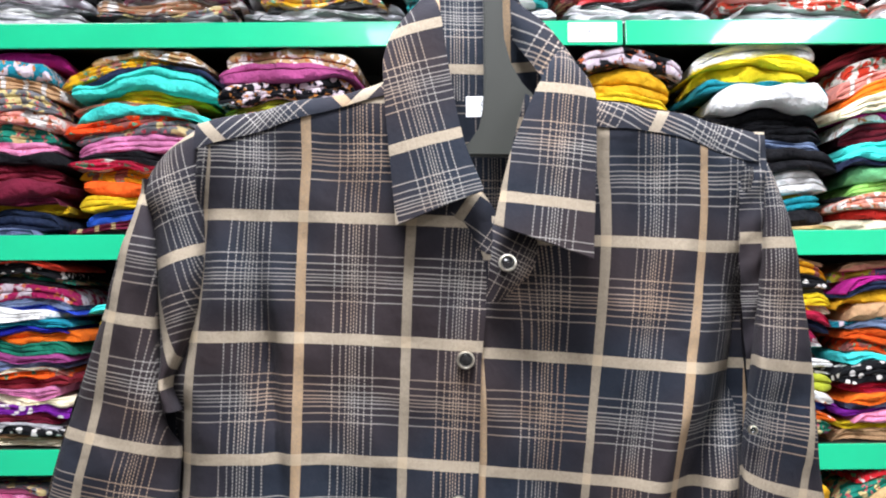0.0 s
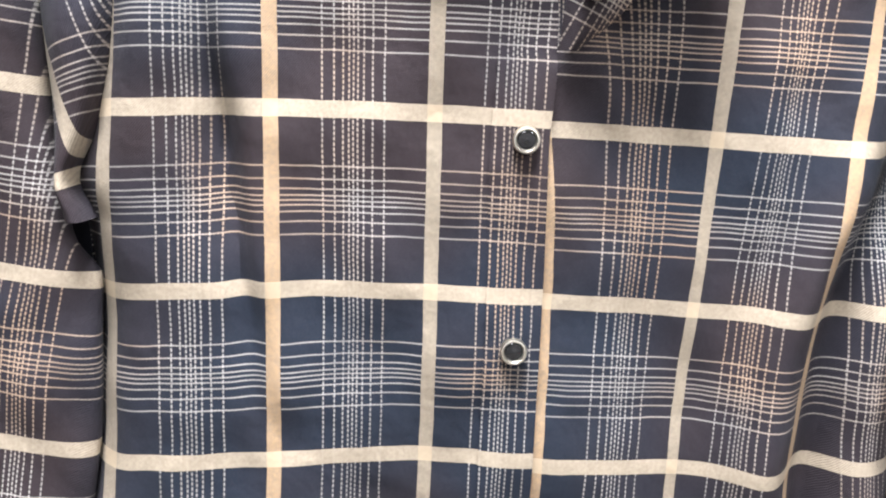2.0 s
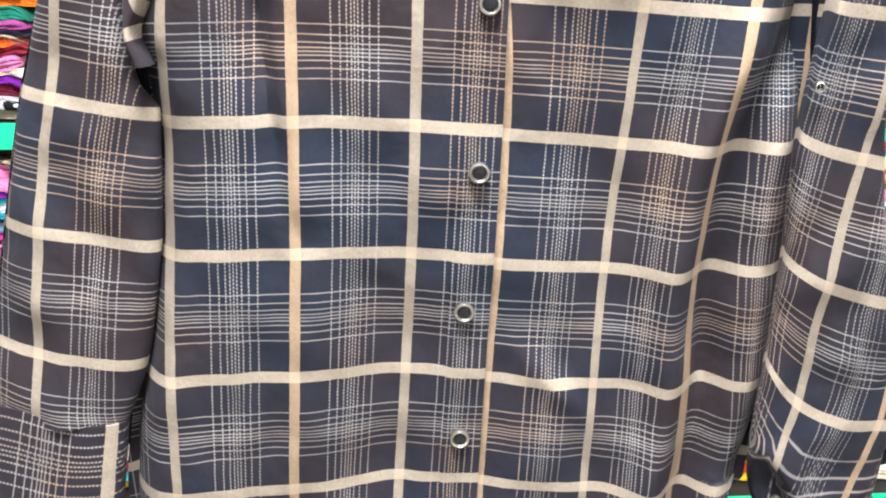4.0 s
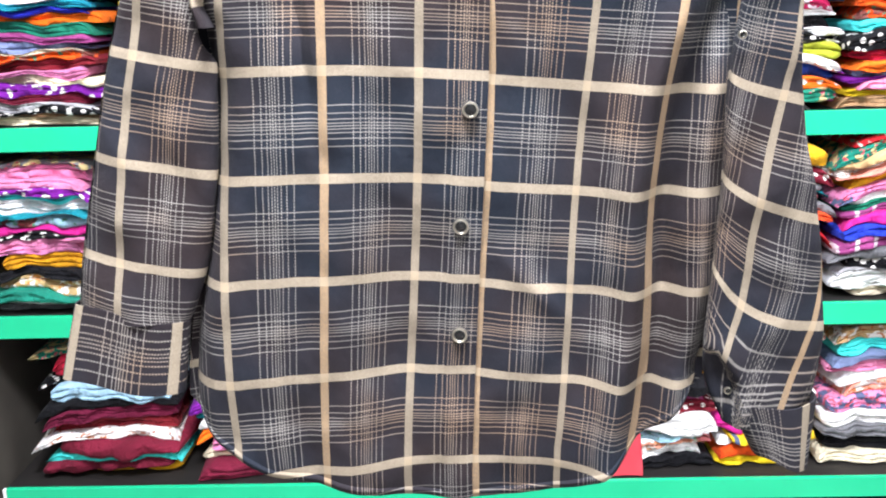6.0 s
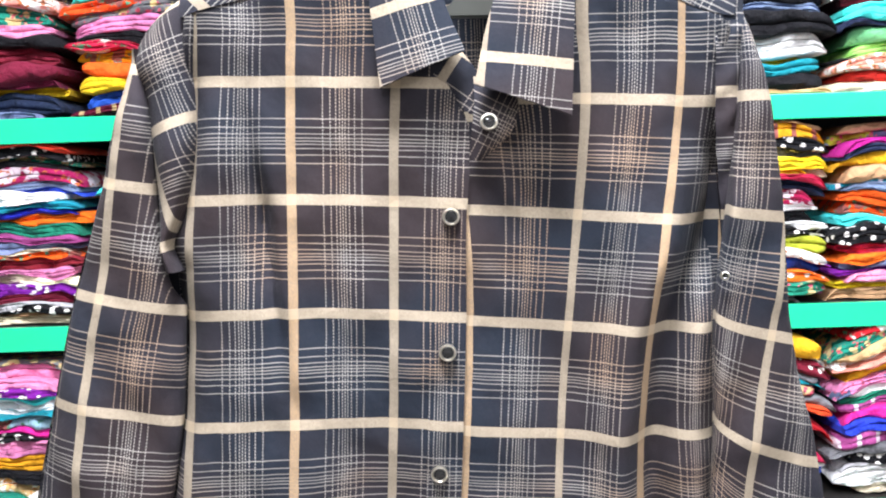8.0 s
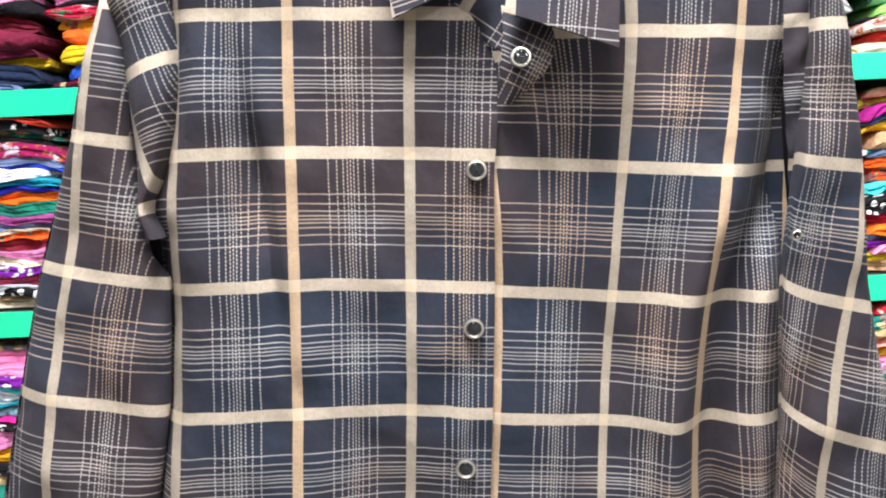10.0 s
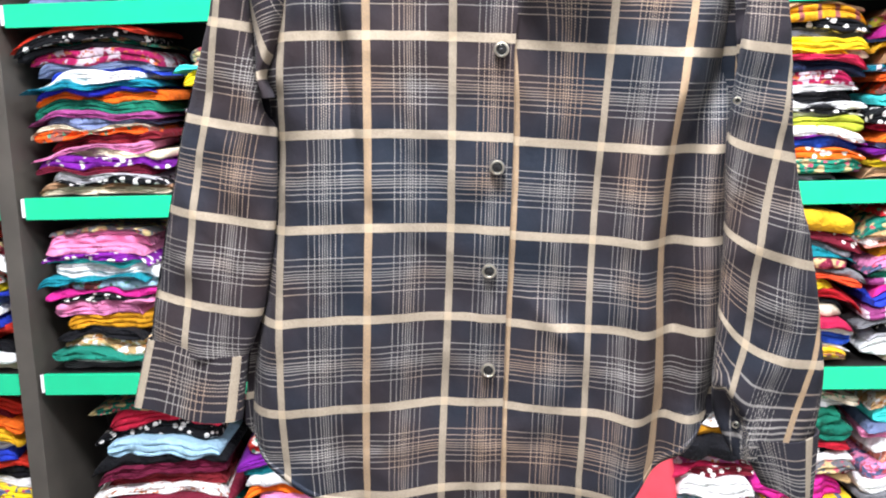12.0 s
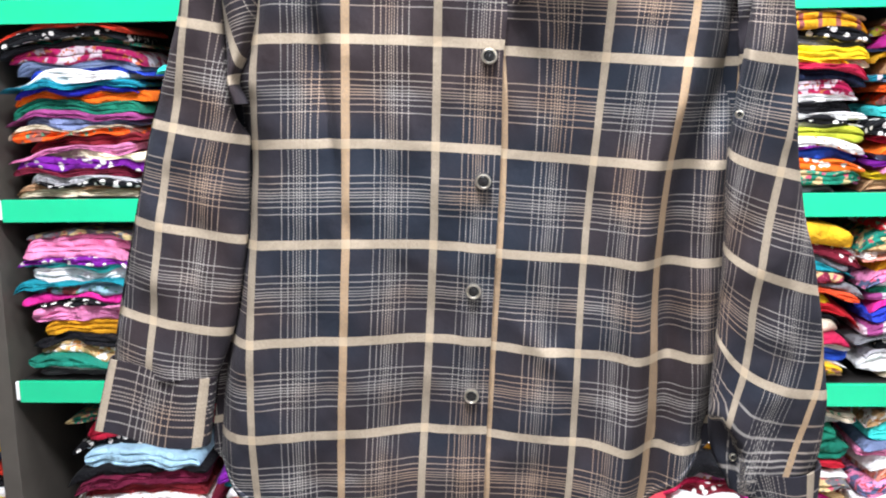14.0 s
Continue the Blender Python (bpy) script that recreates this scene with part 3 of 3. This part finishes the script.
def tube(left, right, z1, z0, mid, deep, check, seed, turn=0.0, power=0.75, grow=1.0, nu=48, nv=90, dent=None):
    def place(s, r):
        z = z1 + (z0 - z1) * r
        a = 2 * math.pi * s
        xl, xr = curve(left, z) * grow, curve(right, z) * (1 + grow) / 2
        c, sn = math.cos(a), math.sin(a)
        x = (xl + xr) / 2 - (xr - xl) / 2 * c
        flat = abs(sn) ** power * (1 if sn > 0 else -1)
        swing = turn * ((x - xl) / max(xr - xl, 0.01) - 0.35) * clamp((1.52 - z) / 0.15)
        x *= 1 - 0.4 * swing / mid(z)
        y = mid(z) - swing - deep * flat + (crumple(x, z, seed) * 1.5 if sn > 0 else 0)
        if dent and sn > 0:
            y += dent(x, z)
        return (x, y, z)
    return sheet(nu, nv, place, check, closed=True)


def cuff(tl, tr, bl, br, y_top, y_low, deep, check, nu=32, nv=12):
    def place(s, r):
        a = 2 * math.pi * s
        q = (1 - math.cos(a)) / 2
        t0 = (tl[0] * (1 - q) + tr[0] * q, tl[1] * (1 - q) + tr[1] * q)
        b0 = (bl[0] * (1 - q) + br[0] * q, bl[1] * (1 - q) + br[1] * q)
        sn = math.sin(a)
        y = y_top * (1 - r) + y_low * r - deep * abs(sn) ** 0.6 * (1 if sn > 0 else -1)
        return (t0[0] * (1 - r) + b0[0] * r, y, t0[1] * (1 - r) + b0[1] * r + 0.003 * math.sin(q * 7))
    return sheet(nu, nv, place, check, 0.0014, closed=True)


def lathe(profile, n=28):
    """Turned about the y axis; the profile is (radius, y)."""
    bm = bmesh.new()
    rings = [[bm.verts.new((r * math.cos(2 * math.pi * k / n), y, r * math.sin(2 * math.pi * k / n))) for k in range(n)] for r, y in profile]
    for a, b in zip(rings, rings[1:]):
        for k in range(n):
            bm.faces.new((a[k], a[(k + 1) % n], b[(k + 1) % n], b[k]))
    bm.faces.new(rings[-1])
    bmesh.ops.recalc_face_normals(bm, faces=bm.faces)
    return bm


def button(x, y, z, parent, size=0.0072, tilt=0.0):
    q = size / 0.0072
    body = part("button", lathe([(0.0050 * q, 0.0012), (0.0050 * q, -0.0010), (0.0040 * q, -0.0016), (0.0022 * q, -0.0012), (0.0006 * q, -0.0022)]), JET, parent,
                "black button with a bright metal rim")
    body.matrix_basis = pose(*hang((x, y, z)), tilt, 0, 0)
    part("rim", lathe([(0.0046 * q, 0.0012), (0.0072 * q, 0.0012), (0.0073 * q, -0.0008), (0.0067 * q, -0.0022), (0.0058 * q, -0.0024), (0.0049 * q, -0.0012), (0.0046 * q, 0.001)]), CHROME, body)
    return body


def build_shirt():
    shirt = new("plaid_shirt")
    tagged(shirt, "dark navy and tan plaid long-sleeved shirt on a hanger", "shirt")
    part("front_panel", panel(SIDE_L, EDGE, TOP_L, check_l), PLAID, shirt)
    part("front_panel", panel(NECK_R, SIDE_R, TOP_R, check_r, 0.003), PLAID, shirt)

    # button placket, a second layer on the overlapping edge
    def strip_place(s, r):
        z = settle(1.432) * (1 - r) + settle(0.8895) * r
        x = curve(EDGE, z) - 0.031 * (1 - s) + 0.0004
        return (x, front(x, z) - 0.0022 + 0.0008 * abs(2 * s - 1) ** 6, z)
    part("button_placket", sheet(8, 120, strip_place, check_l, 0.0012), PLAID, shirt)

    BACK_TOP = rim((-0.172, 1.568), (-0.1, 1.588), (-0.02, 1.604), (0.125, 1.600), (0.18, 1.588), (0.273, 1.562))

    # back, seen in the neck and under the hem
    def back_place(s, r):
        z = 1.3
        for _ in range(5):
            x = curve(SIDE_L, z) * (1 - s) + curve(SIDE_R, z) * s
            z = (curve(BACK_TOP, x) - 0.006) * (1 - r) + (curve(HEM, x) - 0.008) * r
        side = min(s, 1 - s) * 2
        return (x, depth(z) + 0.034 + 0.014 * clamp(side * 4) ** 0.5 + crumple(x, z, 5), z)
    part("back_panel", sheet(40, 90, back_place, turned(0.5, 0.5, 0.065, 1.515, 0), 0.001), PLAID, shirt)

    # narrow rolled hem
    for x0, x1, chk, back in ((-0.256, 0.027, check_l, 0.0), (0.010, 0.262, check_r, 0.003)):
        def hem_place(s, r, x0=x0, x1=x1, back=back):
            x = x0 + (x1 - x0) * s
            z = curve(HEM, x)
            a = math.pi * 2 * r
            return (x, front(x, z) + back - 0.0022 * math.cos(a), z + 0.004 - 0.0055 * math.sin(a) * (1 if r < 0.5 else 0.7))
        part("hem", sheet(70, 8, hem_place, chk), PLAID, shirt)

    # yokes over the shoulders
    for seam, ridge, chk in ((TOP_L, rim((-0.168, 1.573), (-0.1, 1.588), (-0.037, 1.600), (0.0, 1.614)), turned(0.0, 0.3, -0.158, 1.563, 45, 0.09, 0.09)),
                             (TOP_R, rim((0.125, 1.600), (0.142, 1.594), (0.18, 1.588), (0.227, 1.578), (0.273, 1.566)), turned(0.0, 0.5, 0.193, 1.573, -29, 0.09, 0.12))):
        x0, x1 = seam[0][0], seam[-1][0]
        if x0 < 0:
            x1 = 0.0
        else:
            x0, x1 = 0.125, 0.27

        def place(s, r, seam=seam, ridge=ridge, x0=x0, x1=x1):
            x = x0 + (x1 - x0) * s
            a, b = curve(seam, x) - 0.0015, curve(ridge, x)
            if r < 0.5:
                q = r / 0.5
                return (x, front(x, a) + (0.0024 if x0 > 0 else -0.0005) + 0.014 * q * q, a + (b - a) * math.sin(q * math.pi / 2))
            q = (r - 0.5) / 0.5
            return (x, front(x, a) + 0.011 + 0.035 * q, b - 0.02 * q * q)
        part("yoke", sheet(60, 18, place, chk, 0.0009), PLAID, shirt)

    # collar: inside of the stand and fall at the back of the neck, the roll, two leaves and two stand ends
    part("collar_back", leaf([(0.006, 1.690), (0.004, 1.64), (0.004, 1.55)], [(0.086, 1.690), (0.106, 1.645), (0.122, 1.55)],
                             [(0, 0.706), (0.5, 0.698), (1, 0.702)], turned(0.5, 0.0, 0.034, 1.627, 0), curl=-0.012), PLAID, shirt)
    part("collar_roll", leaf([(0.080, 1.684), (0.112, 1.652), (0.142, 1.599), (0.1425, 1.550)], [(0.082, 1.648), (0.096, 1.624), (0.108, 1.600), (0.118, 1.560)],
                             [(0, 0.694), (0.5, 0.670), (1, 0.655)], turned(0.5, 0.5, 0.112, 1.618, -32, 0.14, 0.14)), PLAID, shirt)
    part("collar_leaf", leaf([(0.009, 1.682), (-0.020, 1.634), (-0.022, 1.591), (-0.013, 1.492)], [(0.021, 1.681), (0.023, 1.652), (0.037, 1.567), (0.0545, 1.518)],
                             [(0, 0.678), (0.3, 0.652), (1, 0.636)], turned(0.5, 0.0, 0.009, 1.555, 15)), PLAID, shirt)
    part("collar_leaf", leaf([(0.120, 1.634), (0.141, 1.598), (0.1415, 1.560), (0.1365, 1.466)], [(0.117, 1.633), (0.102, 1.609), (0.076, 1.550), (0.061, 1.492)],
                             [(0, 0.668), (0.3, 0.650), (1, 0.630)], turned(0.5, 0.0, 0.1065, 1.506, -7)), PLAID, shirt)
    part("collar_stand", leaf([(0.014, 1.520), (0.020, 1.506), (0.036, 1.490), (0.050, 1.474)], [(0.052, 1.520), (0.060, 1.510), (0.066, 1.496), (0.062, 1.470)],
                              [(0, 0.655), (1, 0.656)], turned(0.0, 0.3, 0.034, 1.497, -35), 10, 14), PLAID, shirt)
    part("collar_stand", leaf([(0.061, 1.500), (0.061, 1.480), (0.058, 1.456), (0.056, 1.434)], [(0.094, 1.490), (0.096, 1.474), (0.089, 1.454), (0.066, 1.434)],
                              [(0, 0.652), (0.5, 0.644), (1, 0.655)], turned(0.32, 0.62, 0.064, 1.452, -28), 10, 14), PLAID, shirt)

    # armhole seams, a doubled welt where the sleeves are set in
    for side, z1, z0, chk in ((SIDE_L, 1.552, 1.372, lambda x, z, s, r: (0.22 + 0.12 * s, check_l(x, z)[1])), (SIDE_R, 1.535, 1.30, check_r)):
        def seam_place(s, r, side=side, z1=z1, z0=z0):
            z = z1 + (z0 - z1) * r
            x = curve(side, z) + (s - 0.5) * 0.009 * (1 if side is SIDE_L else -1)
            return (x, front(x, z) - 0.0042 * math.sin(math.pi * s) + 0.0006 * math.sin(r * 160), z)
        part("armhole_seam", sheet(6, 60, seam_place, chk, 0.001), PLAID, shirt)

    # cloth that folds in behind the arms
    for side, sign, z1, z0 in ((SIDE_L, -1, 1.44, 1.03), (SIDE_R, 1, 1.53, 1.0)):
        def gusset_place(s, r, side=side, sign=sign, z1=z1, z0=z0):
            z = z1 + (z0 - z1) * r
            x = curve(side, z) + sign * (-0.008 + 0.045 * s)
            return (x, depth(z) + 0.044 + 0.006 * math.sin(3 * s) + crumple(x, z, 7), z)
        part("underarm", sheet(8, 40, gusset_place, lambda x, z, s, r: (0.22 + 0.06 * s, 0.2 + 0.08 * r), 0.001), PLAID, shirt)

    # left-hand sleeve: crown, tube, cuff
    def crown_place(s, r):
        z = settle(1.578 + (1.352 - 1.578) * r)
        xl = curve(line((1.352, -0.203), (1.39, -0.206), (1.42, -0.206), (1.47, -0.208), (1.501, -0.212), (1.518, -0.219), (1.535, -0.214), (1.561, -0.196), (1.578, -0.166)), z)
        xr = curve(SIDE_L, z) + 0.014
        x = xl * (1 - s) + xr * s
        return (x, depth(z) - 0.004 - 0.008 * math.sin(math.pi * s) + 0.02 * (1 - s) ** 4 + 0.03 * clamp((s - 0.75) / 0.25) ** 2 + 0.02 * (1 - r) ** 6 + crumple(x, z, 2), z)
    def check_left(x, z, s, r):
        u = (x - 1.018 * curve(line((1.093, -0.299), (1.199, -0.283), (1.287, -0.267), (1.335, -0.254), (1.428, -0.234), (1.518, -0.215)), z)) / 0.083
        if u > 0.8:
            u = 0.8 + 0.13 * (1 - math.exp((0.8 - u) / 0.13))
        return (u, (1.4215 - z - 0.18 * (x - curve(line((1.093, -0.299), (1.287, -0.267), (1.428, -0.234)), z))) / 0.0955)
    arm = part("sleeve", tube(line((1.08, -0.342), (1.131, -0.333), (1.24, -0.304), (1.335, -0.277), (1.407, -0.251), (1.467, -0.232), (1.518, -0.217), (1.54, -0.211)),
                              line((1.08, -0.238), (1.095, -0.231), (1.131, -0.217), (1.229, -0.196), (1.30, -0.189), (1.322, -0.188), (1.338, -0.199), (1.37, -0.203), (1.407, -0.205),
                                   (1.467, -0.203), (1.518, -0.207), (1.54, -0.209)),
                              settle(1.532), settle(1.082), lambda z: depth(z) + 0.017 + 0.016 * clamp((z - 1.46) / 0.06) ** 2, 0.019,
                              check_left, 11, grow=1.024), PLAID, shirt)
    part("sleeve_crown", sheet(16, 36, crown_place, turned(0.5, -0.5, -0.189, 1.515, 18), 0.001), PLAID, arm)
    part("cuff", cuff((-0.350, settle(1.101)), (-0.243, settle(1.080)), (-0.374, settle(1.024)), (-0.256, settle(1.006)), depth(1.09) + 0.014, depth(1.02) + 0.012, 0.017,
                      lambda x, z, s, r: (0.26 + 0.52 * r, (((1 - math.cos(2 * math.pi * s)) / 2) - 0.06) / 0.86)), PLAID, arm)

    # right-hand sleeve: tube and cuff
    def check_sleeve(x, z, s, r):
        x -= 0.014 * (1 - abs(math.sin(2 * math.pi * s)) ** 0.5) * (1 if math.cos(2 * math.pi * s) > 0 else -1)
        d = x - 0.254
        v = (settle(1.478) - z) / 0.0905
        low = clamp((1.16 - z) / 0.08)
        g = (1 - low) * (1 - math.exp(-d / 0.09)) + low * 0.729 * (1 - math.exp(-d / 0.045)) if d > 0 else d / 0.09
        hem = clamp((1.055 - z) / 0.05)
        g = g * (1 - hem) + hem * (0.53 + d)
        for _ in range(5):
            v = (settle(1.478) - z - 0.014 * max(v, 0.0) ** 1.3 * g) / 0.0905
        v = v if v < 4.3 else 4.3 + (v - 4.3) * 0.45
        band = curve(line((0.95, 0.245), (1.018, 0.265), (1.096, 0.287), (1.158, 0.290), (1.242, 0.299), (1.333, 0.314), (1.42, 0.325), (1.5, 0.327)), z)
        if z < 1.035 and x < min(0.288, 0.258 + (1.04 - z) * 0.7):      # the under side of the cuff opening
            return (0.40 + (x - 0.288) * 6, 0.2 + (1.035 - z) * 2)
        return ((x - band) / 0.083, v)
    def slit(x, z):
        """The cuff opening: the cloth behind the slit lies deeper than its edge."""
        q = clamp((min(0.290, 0.260 + (1.045 - z) * 0.7) - x) / 0.005) * clamp((1.045 - z) / 0.02)
        return 0.009 * q - 0.003 * bell(x - 0.294, 0.006) * clamp((1.045 - z) / 0.02)
    arm = part("sleeve", tube(line((0.955, 0.287), (0.97, 0.280), (0.986, 0.272), (1.01, 0.262), (1.04, 0.258), (1.127, 0.260), (1.206, 0.261), (1.3, 0.259), (1.4, 0.268), (1.468, 0.274),
                                   (1.538, 0.276), (1.56, 0.272)),
                              line((0.955, 0.367), (0.987, 0.370), (1.017, 0.374), (1.05, 0.374), (1.102, 0.367), (1.152, 0.357), (1.2, 0.346), (1.236, 0.335), (1.313, 0.319),
                                   (1.384, 0.313), (1.476, 0.299), (1.52, 0.288), (1.56, 0.278)),
                              settle(1.553), settle(0.962), lambda z: depth(z) - 0.002 + 0.035 * clamp(1.42 - z) + 0.022 * clamp((z - 1.49) / 0.06) ** 2, 0.016, check_sleeve, 17, -0.012, 0.5, nu=72, dent=slit), PLAID, shirt)
    part("cuff", cuff((0.286, settle(0.981)), (0.370, settle(0.990)), (0.313, settle(0.929)), (0.368, settle(0.913)), depth(0.98) + 0.012, depth(0.93) + 0.013, 0.022,
                      lambda x, z, s, r: (((1 - math.cos(2 * math.pi * s)) / 2 - 0.83) * 0.95, 0.16 + 0.5 * r)), PLAID, arm)
    def crown_right(s, r):
        z = settle(1.566 + (1.345 - 1.566) * r)
        xl = curve(SIDE_R, z) - 0.006
        x = xl + s * (0.008 + 0.017 * (1 - r) ** 0.6)
        return (x, depth(z) - 0.001 - 0.004 * math.sin(math.pi * s) + 0.0012 * math.sin(r * 46 + s * 4) + 0.018 * (1 - r) ** 8 + 0.012 * r ** 2, z)
    part("sleeve_crown", sheet(10, 60, crown_right, lambda x, z, s, r: (0.10 + 0.26 * s + 0.02 * math.sin(r * 9), (settle(1.478) - z) / 0.0905 + 0.05 * math.sin(r * 21)), 0.001), PLAID, arm)
    button(0.259, depth(1.33) - 0.020, 1.333, shirt, 0.0036)
    button(0.281, depth(0.99) + 0.004, 0.992, shirt, 0.0036)

    for x, z in ((0.038, 1.387), (0.032, 1.274), (0.022, 1.167), (0.019, 1.058)):
        button(x, front(x, z) - 0.0052, z, shirt)
    button(0.070, 0.639, 1.461, shirt, 0.0070, -8)

    # size label in the neck
    tag = part("size_label", box(bmesh.new(), (0.041, 0.6945, 1.585), (0.059, 0.6955, 1.602)), TAGCLOTH, shirt, "small white woven size label", smooth=False)
    text = bpy.data.curves.new("lettering", "FONT")
    text.body, text.size, text.align_x, text.align_y, text.extrude = "S", 0.013, "CENTER", "CENTER", 0.0001
    text.materials.append(INK)
    ob = new("lettering", text)
    ob.parent, ob.matrix_basis = tag, pose(0.055, 0.6942, 1.593, 90)
    return shirt


build_shirt()


def build_hanger():
    root = new("clothes_hanger")
    root.location = (0.064, 0.688, 1.56)
    tagged(root, "dark grey flat plastic clothes hanger inside the shirt", "hanger")
    outline = [(0.0565, 1.80), (0.0565, 1.61), (0.0555, 1.592), (0.052, 1.576), (0.044, 1.564), (0.030, 1.560), (-0.03, 1.560), (-0.12, 1.540), (-0.135, 1.532),
               (-0.135, 1.520), (-0.12, 1.520), (-0.02, 1.545), (0.035, 1.553), (0.085, 1.552), (0.14, 1.548), (0.225, 1.525), (0.235, 1.525), (0.238, 1.538),
               (0.225, 1.548), (0.15, 1.572), (0.118, 1.586), (0.100, 1.600), (0.088, 1.613), (0.079, 1.629), (0.0735, 1.650), (0.0725, 1.67), (0.0725, 1.80)]
    bm = bmesh.new()
    f = bm.faces.new([bm.verts.new((x - 0.064 - 0.001, -0.004, z - 1.562)) for x, z in outline])
    ext = bmesh.ops.extrude_face_region(bm, geom=[f])
    bmesh.ops.translate(bm, verts=[v for v in ext["geom"] if isinstance(v, bmesh.types.BMVert)], vec=(0, 0.008, 0))
    bmesh.ops.recalc_face_normals(bm, faces=bm.faces)
    bmesh.ops.bevel(bm, geom=[e for e in bm.edges if abs((e.verts[0].co - e.verts[1].co).y) < 1e-6], offset=0.0018, segments=2, affect="EDGES")
    part("body", bm, HANGER, root, smooth=False)
    # the hook, turned over the rail
    bm = bmesh.new()
    path = [(0.0, 0.23), (0.0, 0.275)] + [(0.022 - 0.022 * math.cos(a), 0.285 + 0.022 * math.sin(a)) for a in [math.pi * k / 9 for k in range(12)]]
    rings = []
    for k, (x, z) in enumerate(path):
        n = Vector(path[min(k + 1, len(path) - 1)]) - Vector(path[max(k - 1, 0)])
        n = Vector((-n.y, n.x)).normalized()
        rings.append([bm.verts.new((x + n.x * 0.003 * math.cos(a), 0.003 * math.sin(a), z + n.y * 0.003 * math.cos(a))) for a in [math.pi * q / 4 for q in range(8)]])
    for a, b in zip(rings, rings[1:]):
        for k in range(8):
            bm.faces.new((a[k], a[(k + 1) % 8], b[(k + 1) % 8], b[k]))
    bm.faces.new(rings[0][::-1])
    bm.faces.new(rings[-1])
    part("hook", bm, STEEL, root, "bright steel hook")


build_hanger()
tagged(link("garment_rail", lathe([(0.0005, XL), (0.008, XL), (0.008, XR), (0.0005, XR)], 16), STEEL), "thin bright steel hanging rail across the shop", "rail").matrix_basis = pose(
    0, 0.688, 1.56 + 0.285 + 0.022 - 0.0112, 0, 0, -90)


def build_red_cloth():
    """A red cloth heaped on the low shelf."""
    def place(s, r):
        x = 0.13 + 0.325 * s
        peak = 0.29 + 0.20 * clamp(s * 1.15) ** 1.1 * clamp((1 - s) / 0.1) ** 0.5
        z = LEVELS[0] + 0.002 + (peak - LEVELS[0] + 0.03) * (1 - (r * 2 - 1) ** 4)
        y = FRONT + 0.012 + 0.24 * r + 0.012 * math.sin(9 * s + 3 * r) + 0.01 * noise.noise((s * 3, r * 3, 2.2))
        return (x, y, z)
    ob = link("red_cloth", sheet(36, 30, place, lambda x, z, s, r: (s, r), 0.003), CORAL)
    tagged(ob, "bright red folded cloth heaped on the low shelf", "cloth")


build_red_cloth()
